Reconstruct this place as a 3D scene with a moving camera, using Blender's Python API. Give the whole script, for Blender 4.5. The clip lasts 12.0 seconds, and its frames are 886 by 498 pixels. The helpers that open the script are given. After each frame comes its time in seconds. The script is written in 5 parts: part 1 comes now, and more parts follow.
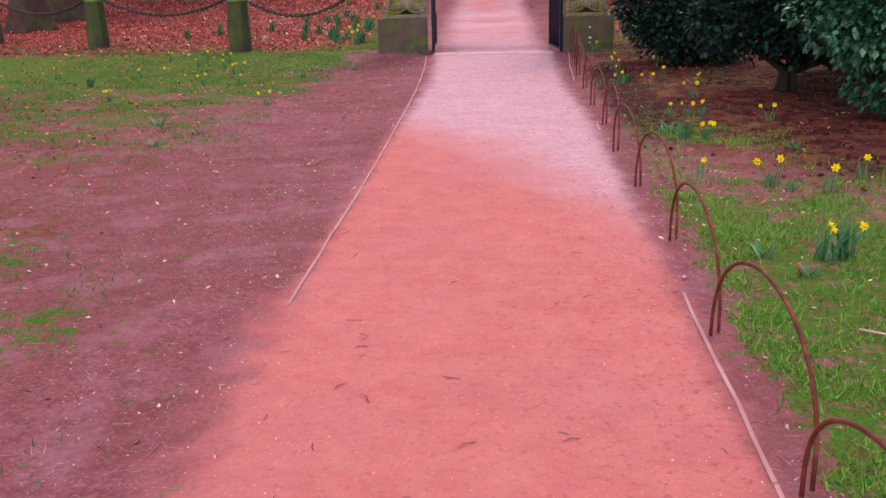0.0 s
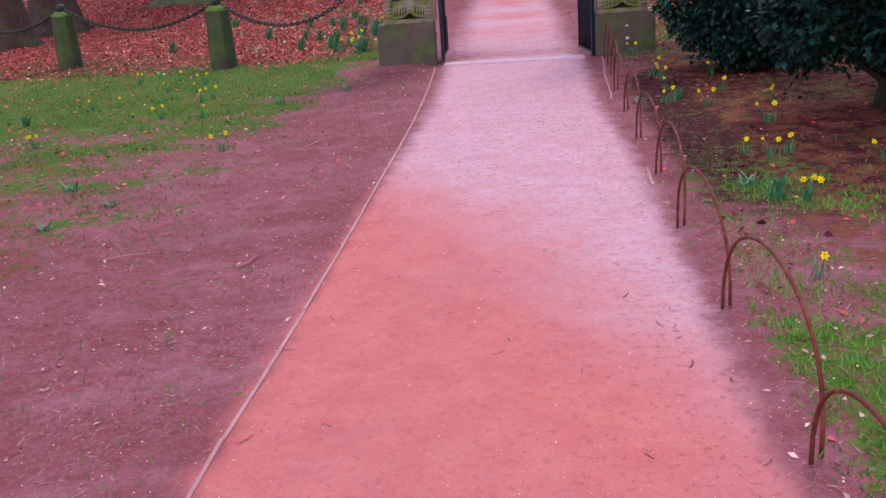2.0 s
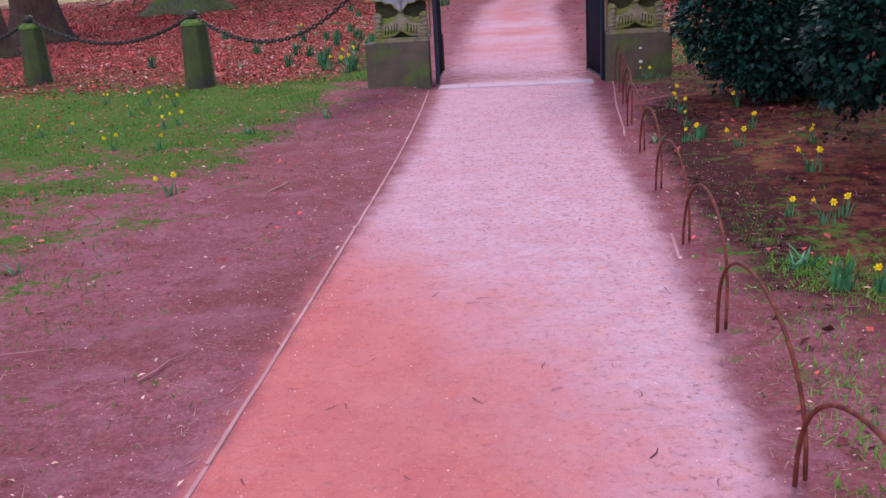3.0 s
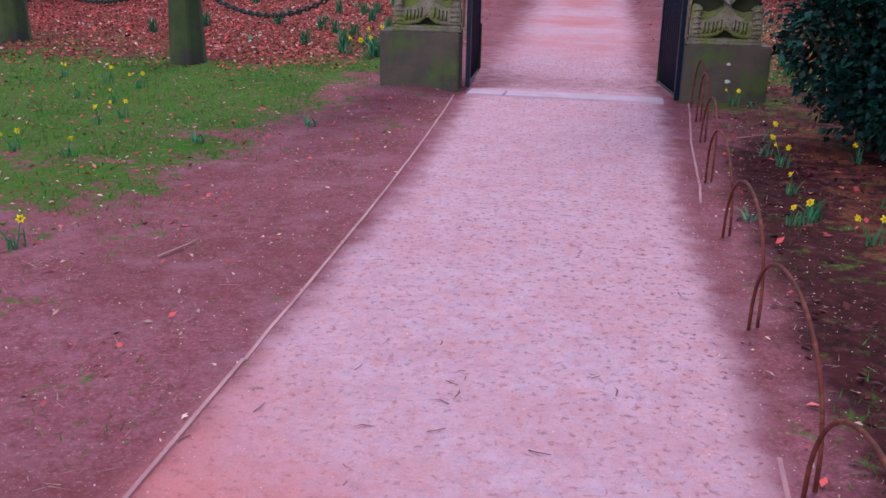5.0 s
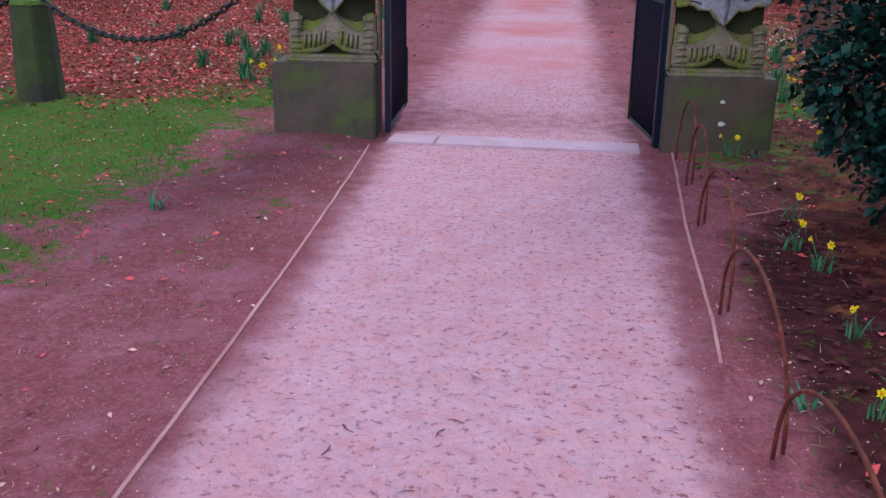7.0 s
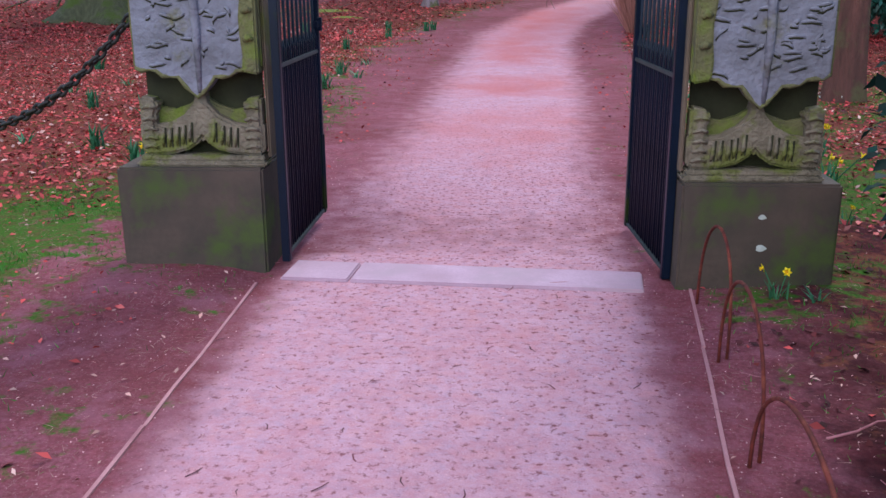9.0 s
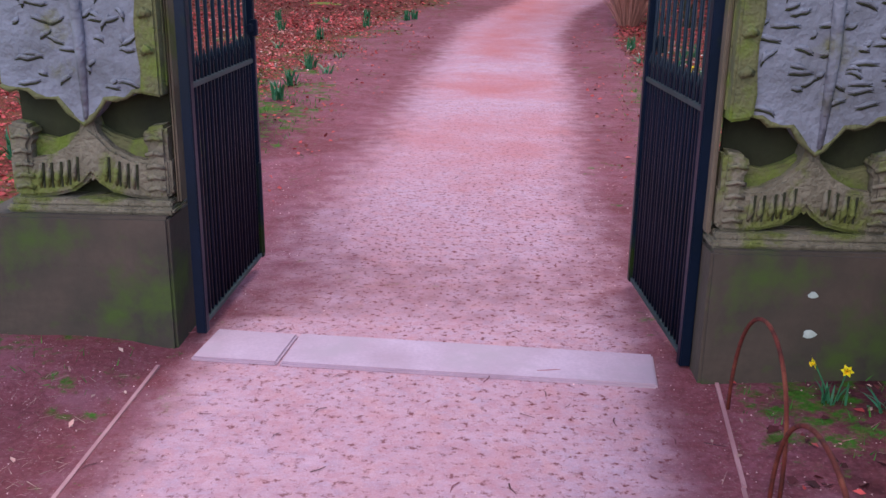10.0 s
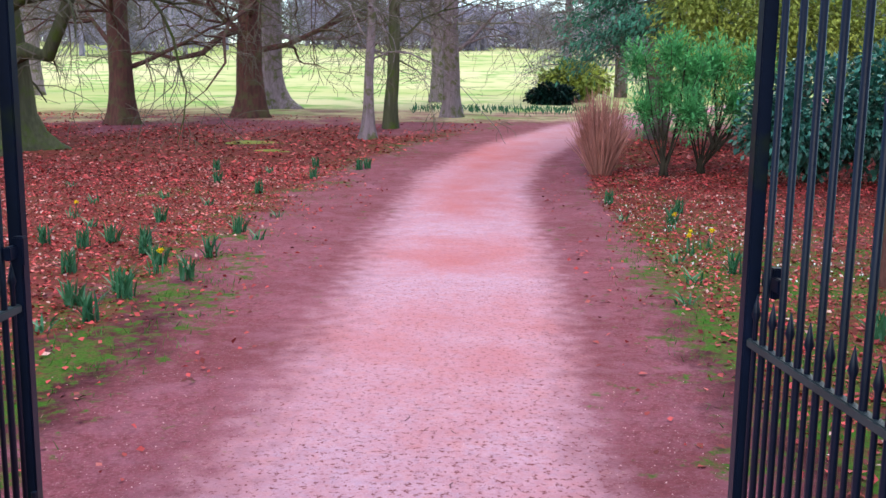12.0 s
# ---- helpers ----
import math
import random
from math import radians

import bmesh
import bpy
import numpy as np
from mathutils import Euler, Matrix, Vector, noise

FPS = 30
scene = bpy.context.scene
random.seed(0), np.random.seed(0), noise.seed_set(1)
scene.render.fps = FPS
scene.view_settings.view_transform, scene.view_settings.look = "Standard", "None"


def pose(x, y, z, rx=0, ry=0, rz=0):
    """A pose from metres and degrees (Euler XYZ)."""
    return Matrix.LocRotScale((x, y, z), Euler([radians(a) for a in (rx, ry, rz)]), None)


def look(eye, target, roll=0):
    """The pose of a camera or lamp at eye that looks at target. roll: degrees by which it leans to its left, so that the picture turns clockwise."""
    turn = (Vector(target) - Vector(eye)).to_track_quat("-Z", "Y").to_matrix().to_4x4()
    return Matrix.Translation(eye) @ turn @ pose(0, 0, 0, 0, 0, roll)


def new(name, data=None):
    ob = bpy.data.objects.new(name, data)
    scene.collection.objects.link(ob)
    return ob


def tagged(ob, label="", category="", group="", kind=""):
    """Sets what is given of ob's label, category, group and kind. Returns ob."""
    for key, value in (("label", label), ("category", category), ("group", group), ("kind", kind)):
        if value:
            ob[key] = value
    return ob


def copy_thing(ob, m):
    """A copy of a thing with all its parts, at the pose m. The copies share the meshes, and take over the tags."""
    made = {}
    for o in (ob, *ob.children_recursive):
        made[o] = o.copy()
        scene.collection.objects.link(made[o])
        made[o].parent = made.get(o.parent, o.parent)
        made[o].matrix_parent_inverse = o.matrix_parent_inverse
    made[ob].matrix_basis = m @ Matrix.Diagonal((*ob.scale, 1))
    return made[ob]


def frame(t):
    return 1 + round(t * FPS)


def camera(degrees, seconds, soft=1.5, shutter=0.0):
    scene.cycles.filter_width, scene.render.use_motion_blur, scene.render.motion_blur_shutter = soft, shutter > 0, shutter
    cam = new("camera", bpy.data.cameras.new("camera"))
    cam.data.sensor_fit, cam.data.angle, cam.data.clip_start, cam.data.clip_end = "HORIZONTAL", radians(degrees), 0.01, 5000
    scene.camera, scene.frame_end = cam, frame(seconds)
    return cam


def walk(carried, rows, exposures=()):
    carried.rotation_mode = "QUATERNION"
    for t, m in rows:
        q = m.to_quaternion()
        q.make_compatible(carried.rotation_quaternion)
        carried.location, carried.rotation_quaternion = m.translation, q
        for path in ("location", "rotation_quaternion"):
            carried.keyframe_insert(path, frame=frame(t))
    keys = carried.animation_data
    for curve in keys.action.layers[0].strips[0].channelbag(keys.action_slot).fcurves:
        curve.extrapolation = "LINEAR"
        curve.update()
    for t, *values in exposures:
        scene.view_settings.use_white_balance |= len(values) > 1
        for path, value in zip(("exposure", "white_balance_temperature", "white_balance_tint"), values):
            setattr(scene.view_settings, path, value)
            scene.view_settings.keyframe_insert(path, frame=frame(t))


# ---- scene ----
cam = camera(50.6, 12.0)
PATH = [
    (0, (-0.864, 1.458, 1.383), (-0.866, 3.37, 0.795), -1.4),
    (0.5, (-0.829, 1.981, 1.409), (-0.83, 3.88, 0.781), -2.6),
    (1, (-0.741, 2.547, 1.42), (-0.799, 4.448, 0.801), -3.7),
    (1.5, (-0.716, 3.114, 1.426), (-0.687, 5.015, 0.806), -1.8),
    (2, (-0.612, 3.662, 1.436), (-0.69, 5.566, 0.83), -3.9),
    (2.5, (-0.558, 4.295, 1.448), (-0.559, 6.194, 0.818), -3.3),
    (3, (-0.498, 4.85, 1.455), (-0.583, 6.76, 0.868), -3.2),
    (3.2, (-0.447, 5.084, 1.445), (-0.565, 6.998, 0.876), -3.3),
    (4.8, (-0.23, 7.001, 1.431), (-0.505, 8.885, 0.818), -1.1),
    (5, (-0.237, 7.195, 1.437), (-0.429, 9.08, 0.799), 1.2),
    (5.5, (-0.18, 7.706, 1.436), (-0.427, 9.585, 0.797), -3.0),
    (6, (-0.185, 8.263, 1.428), (-0.344, 10.152, 0.792), -1.0),
    (6.5, (-0.166, 8.797, 1.471), (-0.268, 10.693, 0.842), -1.0),
    (7, (-0.144, 9.344, 1.5), (-0.25, 11.233, 0.849), 0.8),
    (7.5, (-0.138, 9.909, 1.491), (-0.187, 11.831, 0.942), 0.8),
    (7.7, (-0.09, 10.128, 1.509), (-0.204, 12.052, 0.975), -2.1),
    (9.3, (0.137, 11.855, 1.522), (0.06, 13.76, 0.917), 0.7),
    (9.5, (0.127, 12.077, 1.574), (0.105, 13.977, 0.95), 1.4),
    (10, (0.171, 12.638, 1.558), (0.101, 14.544, 0.955), 0.8),
    (10.4, (0.196, 13.091, 1.564), (0.071, 15.008, 1.005), 1.0),
    (10.5, (0.201, 13.168, 1.567), (0.075, 15.089, 1.027), 0.6),
    (11, (0.197, 13.651, 1.63), (0.084, 15.629, 1.356), -0.7),
    (11.2, (0.203, 13.865, 1.635), (0.055, 15.852, 1.47), -0.5),
    (11.5, (0.203, 14.177, 1.643), (0.039, 16.165, 1.493), 0.9),
    (12, (0.169, 14.754, 1.613), (0.176, 16.728, 1.29), 0.7),
]
EXPOSURES = [(0, 1.22, 7950, 10), (1.5, 1.2, 7050, 11), (3, 1.12, 6500, 11), (5, 0.98, 6100, 5), (7.5, 0.92, 6100, 3), (9.5, 1.12, 6150, 3), (10, 1.12, 6200, 3), (10.5, 1.12, 6200, 4), (11, 1.38, 6200, 4), (12, 1.35, 6600, 4)]
walk(cam, [(t, look(eye, target, roll)) for t, eye, target, roll in PATH], EXPOSURES)


# ---- light ----
world = bpy.data.worlds.new("overcast_sky")
scene.world = world
world.use_nodes = True
wn = world.node_tree.nodes
sky = wn.new("ShaderNodeTexSky")
sky.sky_type, sky.sun_disc = "NISHITA", False
sky.sun_elevation, sky.sun_rotation = radians(48), radians(200)
sky.dust_density, sky.air_density, sky.ozone_density = 1.6, 1.0, 1.4
world.node_tree.links.new(sky.outputs[0], wn["Background"].inputs[0])
wn["Background"].inputs[1].default_value = 0.15
sun = new("sun", bpy.data.lights.new("sun", "SUN"))
sun.data.energy, sun.data.angle, sun.data.color = 1.2, radians(25), (1.0, 0.96, 0.92)
sun.rotation_euler = (radians(42), 0, radians(160))


# ---- materials ----
def colour_mix(nt, fac, a, b):
    m = nt.nodes.new("ShaderNodeMix")
    m.data_type = "RGBA"
    for sock, v in ((m.inputs[0], fac), (m.inputs[6], a), (m.inputs[7], b)):
        if isinstance(v, bpy.types.NodeSocket):
            nt.links.new(v, sock)
        elif isinstance(v, tuple):
            sock.default_value = (*v, 1)
        else:
            sock.default_value = v
    return m.outputs[2]


def noise_node(nt, scale, detail=4.0, lo=0.4, hi=0.6, rough=0.55, vec=None, stretch=None):
    """Noise through a steep ramp: 0 below lo, 1 above hi."""
    tc = nt.nodes.new("ShaderNodeTexCoord")
    src = tc.outputs["Object"] if vec is None else vec
    if stretch:
        mp = nt.nodes.new("ShaderNodeMapping")
        mp.inputs["Scale"].default_value = stretch
        nt.links.new(src, mp.inputs[0])
        src = mp.outputs[0]
    n = nt.nodes.new("ShaderNodeTexNoise")
    n.inputs["Scale"].default_value, n.inputs["Detail"].default_value = scale, detail
    n.inputs["Roughness"].default_value = rough
    nt.links.new(src, n.inputs["Vector"])
    r = nt.nodes.new("ShaderNodeMapRange")
    r.inputs[1].default_value, r.inputs[2].default_value = lo, hi
    nt.links.new(n.outputs[0], r.inputs[0])
    return r.outputs[0], n.outputs[0]


def math_node(nt, op, a, b=0.0, clamp=False):
    m = nt.nodes.new("ShaderNodeMath")
    m.operation, m.use_clamp = op, clamp
    for sock, v in zip(m.inputs, (a, b)):
        if isinstance(v, bpy.types.NodeSocket):
            nt.links.new(v, sock)
        else:
            sock.default_value = v
    return m.outputs[0]


def bump(nt, height, strength, dist):
    b = nt.nodes.new("ShaderNodeBump")
    b.inputs["Strength"].default_value, b.inputs["Distance"].default_value = strength, dist
    nt.links.new(height, b.inputs["Height"])
    nt.links.new(b.outputs[0], nt.nodes["Principled BSDF"].inputs["Normal"])


def material(name, a, b, c=None, scale=3.0, fine=40.0, rough=0.8, relief=0.3, dist=0.01, metal=0.0, stretch=None, patch=(0.5, 0.62), spec=0.3, vary=0.0, trans=0.0):
    """Two tones by coarse noise, a third in patches, fine grain in the bump; vary: change of tone from piece to piece."""
    m = bpy.data.materials.new(name)
    m.use_nodes = True
    nt = m.node_tree
    p = nt.nodes["Principled BSDF"]
    f, _ = noise_node(nt, scale, 5, 0.35, 0.65, stretch=stretch)
    col = colour_mix(nt, f, a, b)
    g, graw = noise_node(nt, fine, 4, 0.3, 0.7, stretch=stretch)
    dark = tuple(v * 0.6 for v in a)
    col = colour_mix(nt, math_node(nt, "MULTIPLY", g, 0.35), col, dark)
    if c:
        h, _ = noise_node(nt, scale * 0.7, 6, patch[0], patch[1], 0.65)
        col = colour_mix(nt, h, col, c)
    if vary:
        geo = nt.nodes.new("ShaderNodeNewGeometry")
        hs = nt.nodes.new("ShaderNodeHueSaturation")
        r = nt.nodes.new("ShaderNodeMapRange")
        r.inputs[3].default_value, r.inputs[4].default_value = 1 - vary, 1 + vary
        nt.links.new(geo.outputs["Random Per Island"], r.inputs[0])
        nt.links.new(r.outputs[0], hs.inputs["Value"])
        nt.links.new(col, hs.inputs["Color"])
        col = hs.outputs[0]
    nt.links.new(col, p.inputs["Base Color"])
    p.inputs["Roughness"].default_value, p.inputs["Metallic"].default_value = rough, metal
    p.inputs["Specular IOR Level"].default_value = spec
    if trans:
        tr = nt.nodes.new("ShaderNodeBsdfTranslucent")
        nt.links.new(col, tr.inputs[0])
        ms = nt.nodes.new("ShaderNodeMixShader")
        ms.inputs[0].default_value = trans
        nt.links.new(p.outputs[0], ms.inputs[1])
        nt.links.new(tr.outputs[0], ms.inputs[2])
        nt.links.new(ms.outputs[0], nt.nodes["Material Output"].inputs[0])
    if relief:
        bump(nt, graw, relief, dist)
    return m


PLINTH = material("dark_plinth_stone", (0.095, 0.064, 0.053), (0.043, 0.036, 0.030), (0.058, 0.080, 0.020), 2.3, 35, 0.8, 0.5, 0.008, patch=(0.49, 0.60))
STONE = material("carved_sandstone", (0.24, 0.19, 0.145), (0.13, 0.105, 0.075), (0.14, 0.145, 0.040), 6.0, 45, 0.9, 1.0, 0.02, patch=(0.5, 0.6))
DRAPE = material("blue_grey_weathered_stone", (0.26, 0.25, 0.32), (0.14, 0.13, 0.155), (0.14, 0.125, 0.06), 5.0, 22, 0.9, 0.7, 0.03, patch=(0.52, 0.64))
# near-black colour holds the shade of the carving's hollows and furrows
RECESS = material("shade_dark_recess_stone", (0.045, 0.045, 0.022), (0.022, 0.02, 0.013), None, 5, 50, 0.95, 0.5)
MOSSY = material("mossy_carved_stone", (0.17, 0.155, 0.07), (0.10, 0.09, 0.055), (0.14, 0.17, 0.03), 5.0, 50, 0.95, 0.9, 0.015, patch=(0.5, 0.62))
JAMB = material("brown_jamb_stone", (0.19, 0.13, 0.10), (0.12, 0.09, 0.065), (0.10, 0.10, 0.03), 3.0, 45, 0.9, 0.6, 0.01, stretch=(3, 3, 1))
SLAB = material("pale_threshold_stone", (0.52, 0.34, 0.44), (0.42, 0.26, 0.33), (0.40, 0.27, 0.33), 3.0, 70, 0.85, 0.3, 0.004)
IRON = material("black_gate_paint", (0.002, 0.006, 0.017), (0.005, 0.010, 0.030), (0.016, 0.026, 0.006), 2.5, 60, 0.38, 0.25, 0.002, patch=(0.54, 0.68), spec=0.22)
RAIL = material("scuffed_rail_paint", (0.045, 0.062, 0.072), (0.02, 0.03, 0.035), None, 5, 60, 0.5, 0.2, 0.002)
RUST = material("rusty_iron_rod", (0.15, 0.024, 0.018), (0.06, 0.014, 0.011), (0.17, 0.04, 0.025), 18, 200, 0.85, 0.5, 0.002)
BOARD = material("weathered_edging_board", (0.48, 0.23, 0.25), (0.34, 0.14, 0.16), None, 4, 60, 0.85, 0.5, 0.004, stretch=(3, 1, 3))
BOLLARD = material("mossy_bollard_stone", (0.055, 0.066, 0.022), (0.028, 0.034, 0.016), (0.034, 0.028, 0.026), 4, 50, 0.9, 0.6, 0.008)
MOSS = material("green_moss", (0.10, 0.16, 0.03), (0.07, 0.10, 0.025), None, 12, 90, 0.95, 0.8, 0.01)
MOSS_GOLD = material("yellow_green_moss", (0.26, 0.26, 0.04), (0.18, 0.20, 0.04), None, 12, 90, 0.95, 0.8, 0.01)
CHAIN = material("dark_chain_iron", (0.014, 0.012, 0.014), (0.024, 0.018, 0.018), None, 20, 90, 0.6, 0.3, 0.002, spec=0.4)
BARK_RED = material("red_brown_bark", (0.16, 0.065, 0.055), (0.085, 0.04, 0.034), (0.11, 0.09, 0.045), 4, 22, 0.95, 1.0, 0.04, stretch=(3, 3, 0.5))
BARK_DARK = material("dark_ribbed_bark", (0.095, 0.042, 0.040), (0.045, 0.022, 0.024), (0.07, 0.06, 0.03), 4, 22, 0.95, 1.0, 0.05, stretch=(5, 5, 0.4))
BARK_GREY = material("grey_violet_bark", (0.33, 0.25, 0.29), (0.19, 0.145, 0.155), (0.12, 0.12, 0.05), 4, 22, 0.95, 1.0, 0.03, stretch=(3, 3, 0.5))
BARK_GREEN = material("mossy_ridged_bark", (0.125, 0.125, 0.07), (0.07, 0.072, 0.042), (0.08, 0.11, 0.022), 3, 18, 0.95, 1.0, 0.05, stretch=(4, 4, 0.35))
STEM = material("dark_shrub_stem", (0.04, 0.032, 0.022), (0.025, 0.02, 0.015), None, 5, 40, 0.95, 0.6)
TWIG = material("bare_twigs", (0.17, 0.14, 0.115), (0.115, 0.11, 0.075), None, 0.6, 12, 0.95, 0.0)
# distance haze is mixed into this pale violet wood colour
FAR_TWIG = material("hazed_far_wood", (0.36, 0.32, 0.43), (0.27, 0.24, 0.32), (0.13, 0.14, 0.12), 0.06, 3, 0.95, 0.0)
RHODO = material("rhododendron_leaf", (0.006, 0.030, 0.024), (0.003, 0.013, 0.012), None, 4, 30, 0.45, 0.0, vary=0.8, spec=0.15)
RHODO_LIGHT = material("bright_glossy_leaf", (0.018, 0.105, 0.052), (0.010, 0.055, 0.032), None, 4, 30, 0.35, 0.0, vary=0.5, spec=0.5)
LAUREL = material("laurel_leaf", (0.045, 0.19, 0.14), (0.025, 0.10, 0.085), None, 2, 30, 0.4, 0.0, vary=0.45, spec=0.5)
BAMBOO = material("fresh_green_leaf", (0.15, 0.50, 0.17), (0.09, 0.34, 0.13), None, 2, 30, 0.5, 0.0, vary=0.4, trans=0.3)
LIME = material("yellow_green_leaf", (0.46, 0.50, 0.11), (0.28, 0.36, 0.09), None, 1, 30, 0.6, 0.0, vary=0.4, trans=0.3)
PINE = material("blue_green_needles", (0.075, 0.27, 0.17), (0.045, 0.18, 0.12), None, 1, 30, 0.7, 0.0, vary=0.4)
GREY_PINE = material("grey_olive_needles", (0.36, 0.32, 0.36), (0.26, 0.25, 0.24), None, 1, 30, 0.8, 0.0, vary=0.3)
CANE = material("orange_brown_canes", (0.44, 0.20, 0.17), (0.30, 0.12, 0.10), None, 2, 30, 0.8, 0.0, vary=0.35)
GRASS = material("grass_blade", (0.10, 0.27, 0.03), (0.18, 0.30, 0.06), None, 1.5, 30, 0.6, 0.0, vary=0.4, trans=0.25)
# darker copy of the blade above, shade included in its green
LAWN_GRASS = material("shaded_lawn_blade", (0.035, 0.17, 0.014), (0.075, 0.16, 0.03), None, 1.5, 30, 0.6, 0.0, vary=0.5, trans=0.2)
STRAW = material("dry_grass_blade", (0.42, 0.24, 0.21), (0.24, 0.10, 0.10), None, 1.5, 30, 0.8, 0.0, vary=0.4)
LITTER = material("fallen_red_leaf", (0.47, 0.055, 0.056), (0.27, 0.034, 0.036), (0.50, 0.22, 0.19), 2.2, 30, 0.75, 0.0, vary=0.8, patch=(0.55, 0.7))
# darker copy of the fallen leaf, with the bushes' shade in its colour
SHADED_LITTER = material("bush_shaded_leaf", (0.105, 0.014, 0.018), (0.045, 0.009, 0.012), (0.26, 0.05, 0.05), 1.5, 30, 0.8, 0.0, vary=0.6, patch=(0.58, 0.7))
LITTER_PALE = material("pale_dry_leaf", (0.62, 0.38, 0.34), (0.42, 0.18, 0.16), None, 2, 30, 0.75, 0.0, vary=0.4)
DEBRIS = material("dark_wood_debris", (0.38, 0.15, 0.18), (0.24, 0.08, 0.10), None, 5, 30, 0.9, 0.0, vary=0.5)
DARK_TWIG = material("dark_twig", (0.16, 0.045, 0.06), (0.08, 0.025, 0.035), None, 5, 30, 0.9, 0.0, vary=0.5)
PEBBLE = material("pink_grit", (0.72, 0.42, 0.44), (0.46, 0.2, 0.22), None, 5, 30, 0.8, 0.0, vary=0.35)
DAFF_LEAF = material("daffodil_leaf", (0.045, 0.17, 0.075), (0.035, 0.12, 0.06), None, 6, 60, 0.5, 0.0, vary=0.25, trans=0.2)
DAFF_YELLOW = material("daffodil_petal", (0.93, 0.76, 0.01), (0.88, 0.66, 0.01), None, 20, 90, 0.55, 0.0, trans=0.2)
DAFF_CUP = material("daffodil_trumpet", (0.92, 0.60, 0.01), (0.90, 0.52, 0.01), None, 20, 90, 0.55, 0.0)
SNOWDROP = material("white_petal", (0.75, 0.78, 0.72), (0.7, 0.72, 0.7), None, 20, 90, 0.6, 0.0)
LICHEN = material("white_lichen", (0.55, 0.56, 0.55), (0.42, 0.45, 0.43), None, 20, 90, 0.9, 0.3)


def ground_material():
    m = bpy.data.materials.new("ground_surface")
    m.use_nodes = True
    nt = m.node_tree
    p = nt.nodes["Principled BSDF"]

    def attribute(name):
        n = nt.nodes.new("ShaderNodeAttribute")
        n.attribute_name = name
        return n.outputs["Fac"]

    def soften(value, scale, amount, lo, hi, detail=5):
        _, raw = noise_node(nt, scale, detail, rough=0.7)
        off = math_node(nt, "MULTIPLY", math_node(nt, "SUBTRACT", raw, 0.5), amount)
        r = nt.nodes.new("ShaderNodeMapRange")
        r.interpolation_type = "SMOOTHSTEP"
        r.inputs[1].default_value, r.inputs[2].default_value = lo, hi
        nt.links.new(math_node(nt, "ADD", value, off), r.inputs[0])
        return r.outputs[0]

    big, _ = noise_node(nt, 0.9, 4, 0.3, 0.7)
    mid, _ = noise_node(nt, 5, 6, 0.4, 0.62, 0.7)
    blot, _ = noise_node(nt, 14, 6, 0.47, 0.6, 0.75)
    fine, fraw = noise_node(nt, 48, 5, 0.4, 0.62, 0.75)
    grain, _ = noise_node(nt, 150, 3, 0.42, 0.6, 0.7)
    speck, _ = noise_node(nt, 85, 3, 0.63, 0.70, 0.6)
    dark_speck, _ = noise_node(nt, 30, 5, 0.55, 0.64, 0.7)
    broad, _ = noise_node(nt, 0.45, 3, 0.42, 0.6)
    ash, _ = noise_node(nt, 2.6, 6, 0.5, 0.66, 0.7)
    streak, _ = noise_node(nt, 38, 6, 0.56, 0.66, 0.8)
    # bare soil with trodden needles
    soil = colour_mix(nt, big, (0.285, 0.080, 0.108), (0.215, 0.055, 0.076))
    soil = colour_mix(nt, math_node(nt, "MULTIPLY", mid, 0.5), soil, (0.30, 0.110, 0.155))
    soil = colour_mix(nt, math_node(nt, "MULTIPLY", blot, 0.5), soil, (0.12, 0.028, 0.034))
    soil = colour_mix(nt, math_node(nt, "MULTIPLY", fine, 0.5), soil, (0.10, 0.030, 0.03))
    soil = colour_mix(nt, math_node(nt, "MULTIPLY", streak, 0.55), soil, (0.42, 0.22, 0.22))
    soil = colour_mix(nt, math_node(nt, "MULTIPLY", broad, 0.4), soil, (0.15, 0.038, 0.04))
    soil = colour_mix(nt, math_node(nt, "MULTIPLY", ash, 0.36), soil, (0.34, 0.145, 0.20))
    soil = colour_mix(nt, math_node(nt, "MULTIPLY", speck, 0.4), soil, (0.58, 0.34, 0.36))
    # dark soil under the evergreen bushes, their shade painted into its colour
    shaded_humus = colour_mix(nt, mid, (0.055, 0.011, 0.015), (0.020, 0.006, 0.008))
    shaded_humus = colour_mix(nt, math_node(nt, "MULTIPLY", blot, 0.7), shaded_humus, (0.075, 0.019, 0.022))
    soil = colour_mix(nt, soften(attribute("shaded_humus"), 3, 1.0, 0.05, 0.65), soil, shaded_humus)
    # leaf litter
    leaf = colour_mix(nt, fine, (0.23, 0.036, 0.036), (0.09, 0.020, 0.019))
    leaf = colour_mix(nt, math_node(nt, "MULTIPLY", mid, 0.42), leaf, (0.11, 0.075, 0.030))
    # grass
    green = colour_mix(nt, mid, (0.035, 0.15, 0.010), (0.085, 0.135, 0.025))
    green = colour_mix(nt, math_node(nt, "MULTIPLY", blot, 0.75), green, (0.15, 0.05, 0.038))
    green = colour_mix(nt, math_node(nt, "MULTIPLY", fine, 0.75), green, (0.035, 0.06, 0.010))
    meadow = colour_mix(nt, noise_node(nt, 0.03, 4, 0.38, 0.6)[0], (0.40, 0.44, 0.15), (0.64, 0.56, 0.32))
    meadow = colour_mix(nt, noise_node(nt, 0.35, 5, 0.5, 0.62)[0], meadow, (0.24, 0.38, 0.10))
    # path
    red = colour_mix(nt, big, (0.53, 0.132, 0.130), (0.46, 0.115, 0.12))
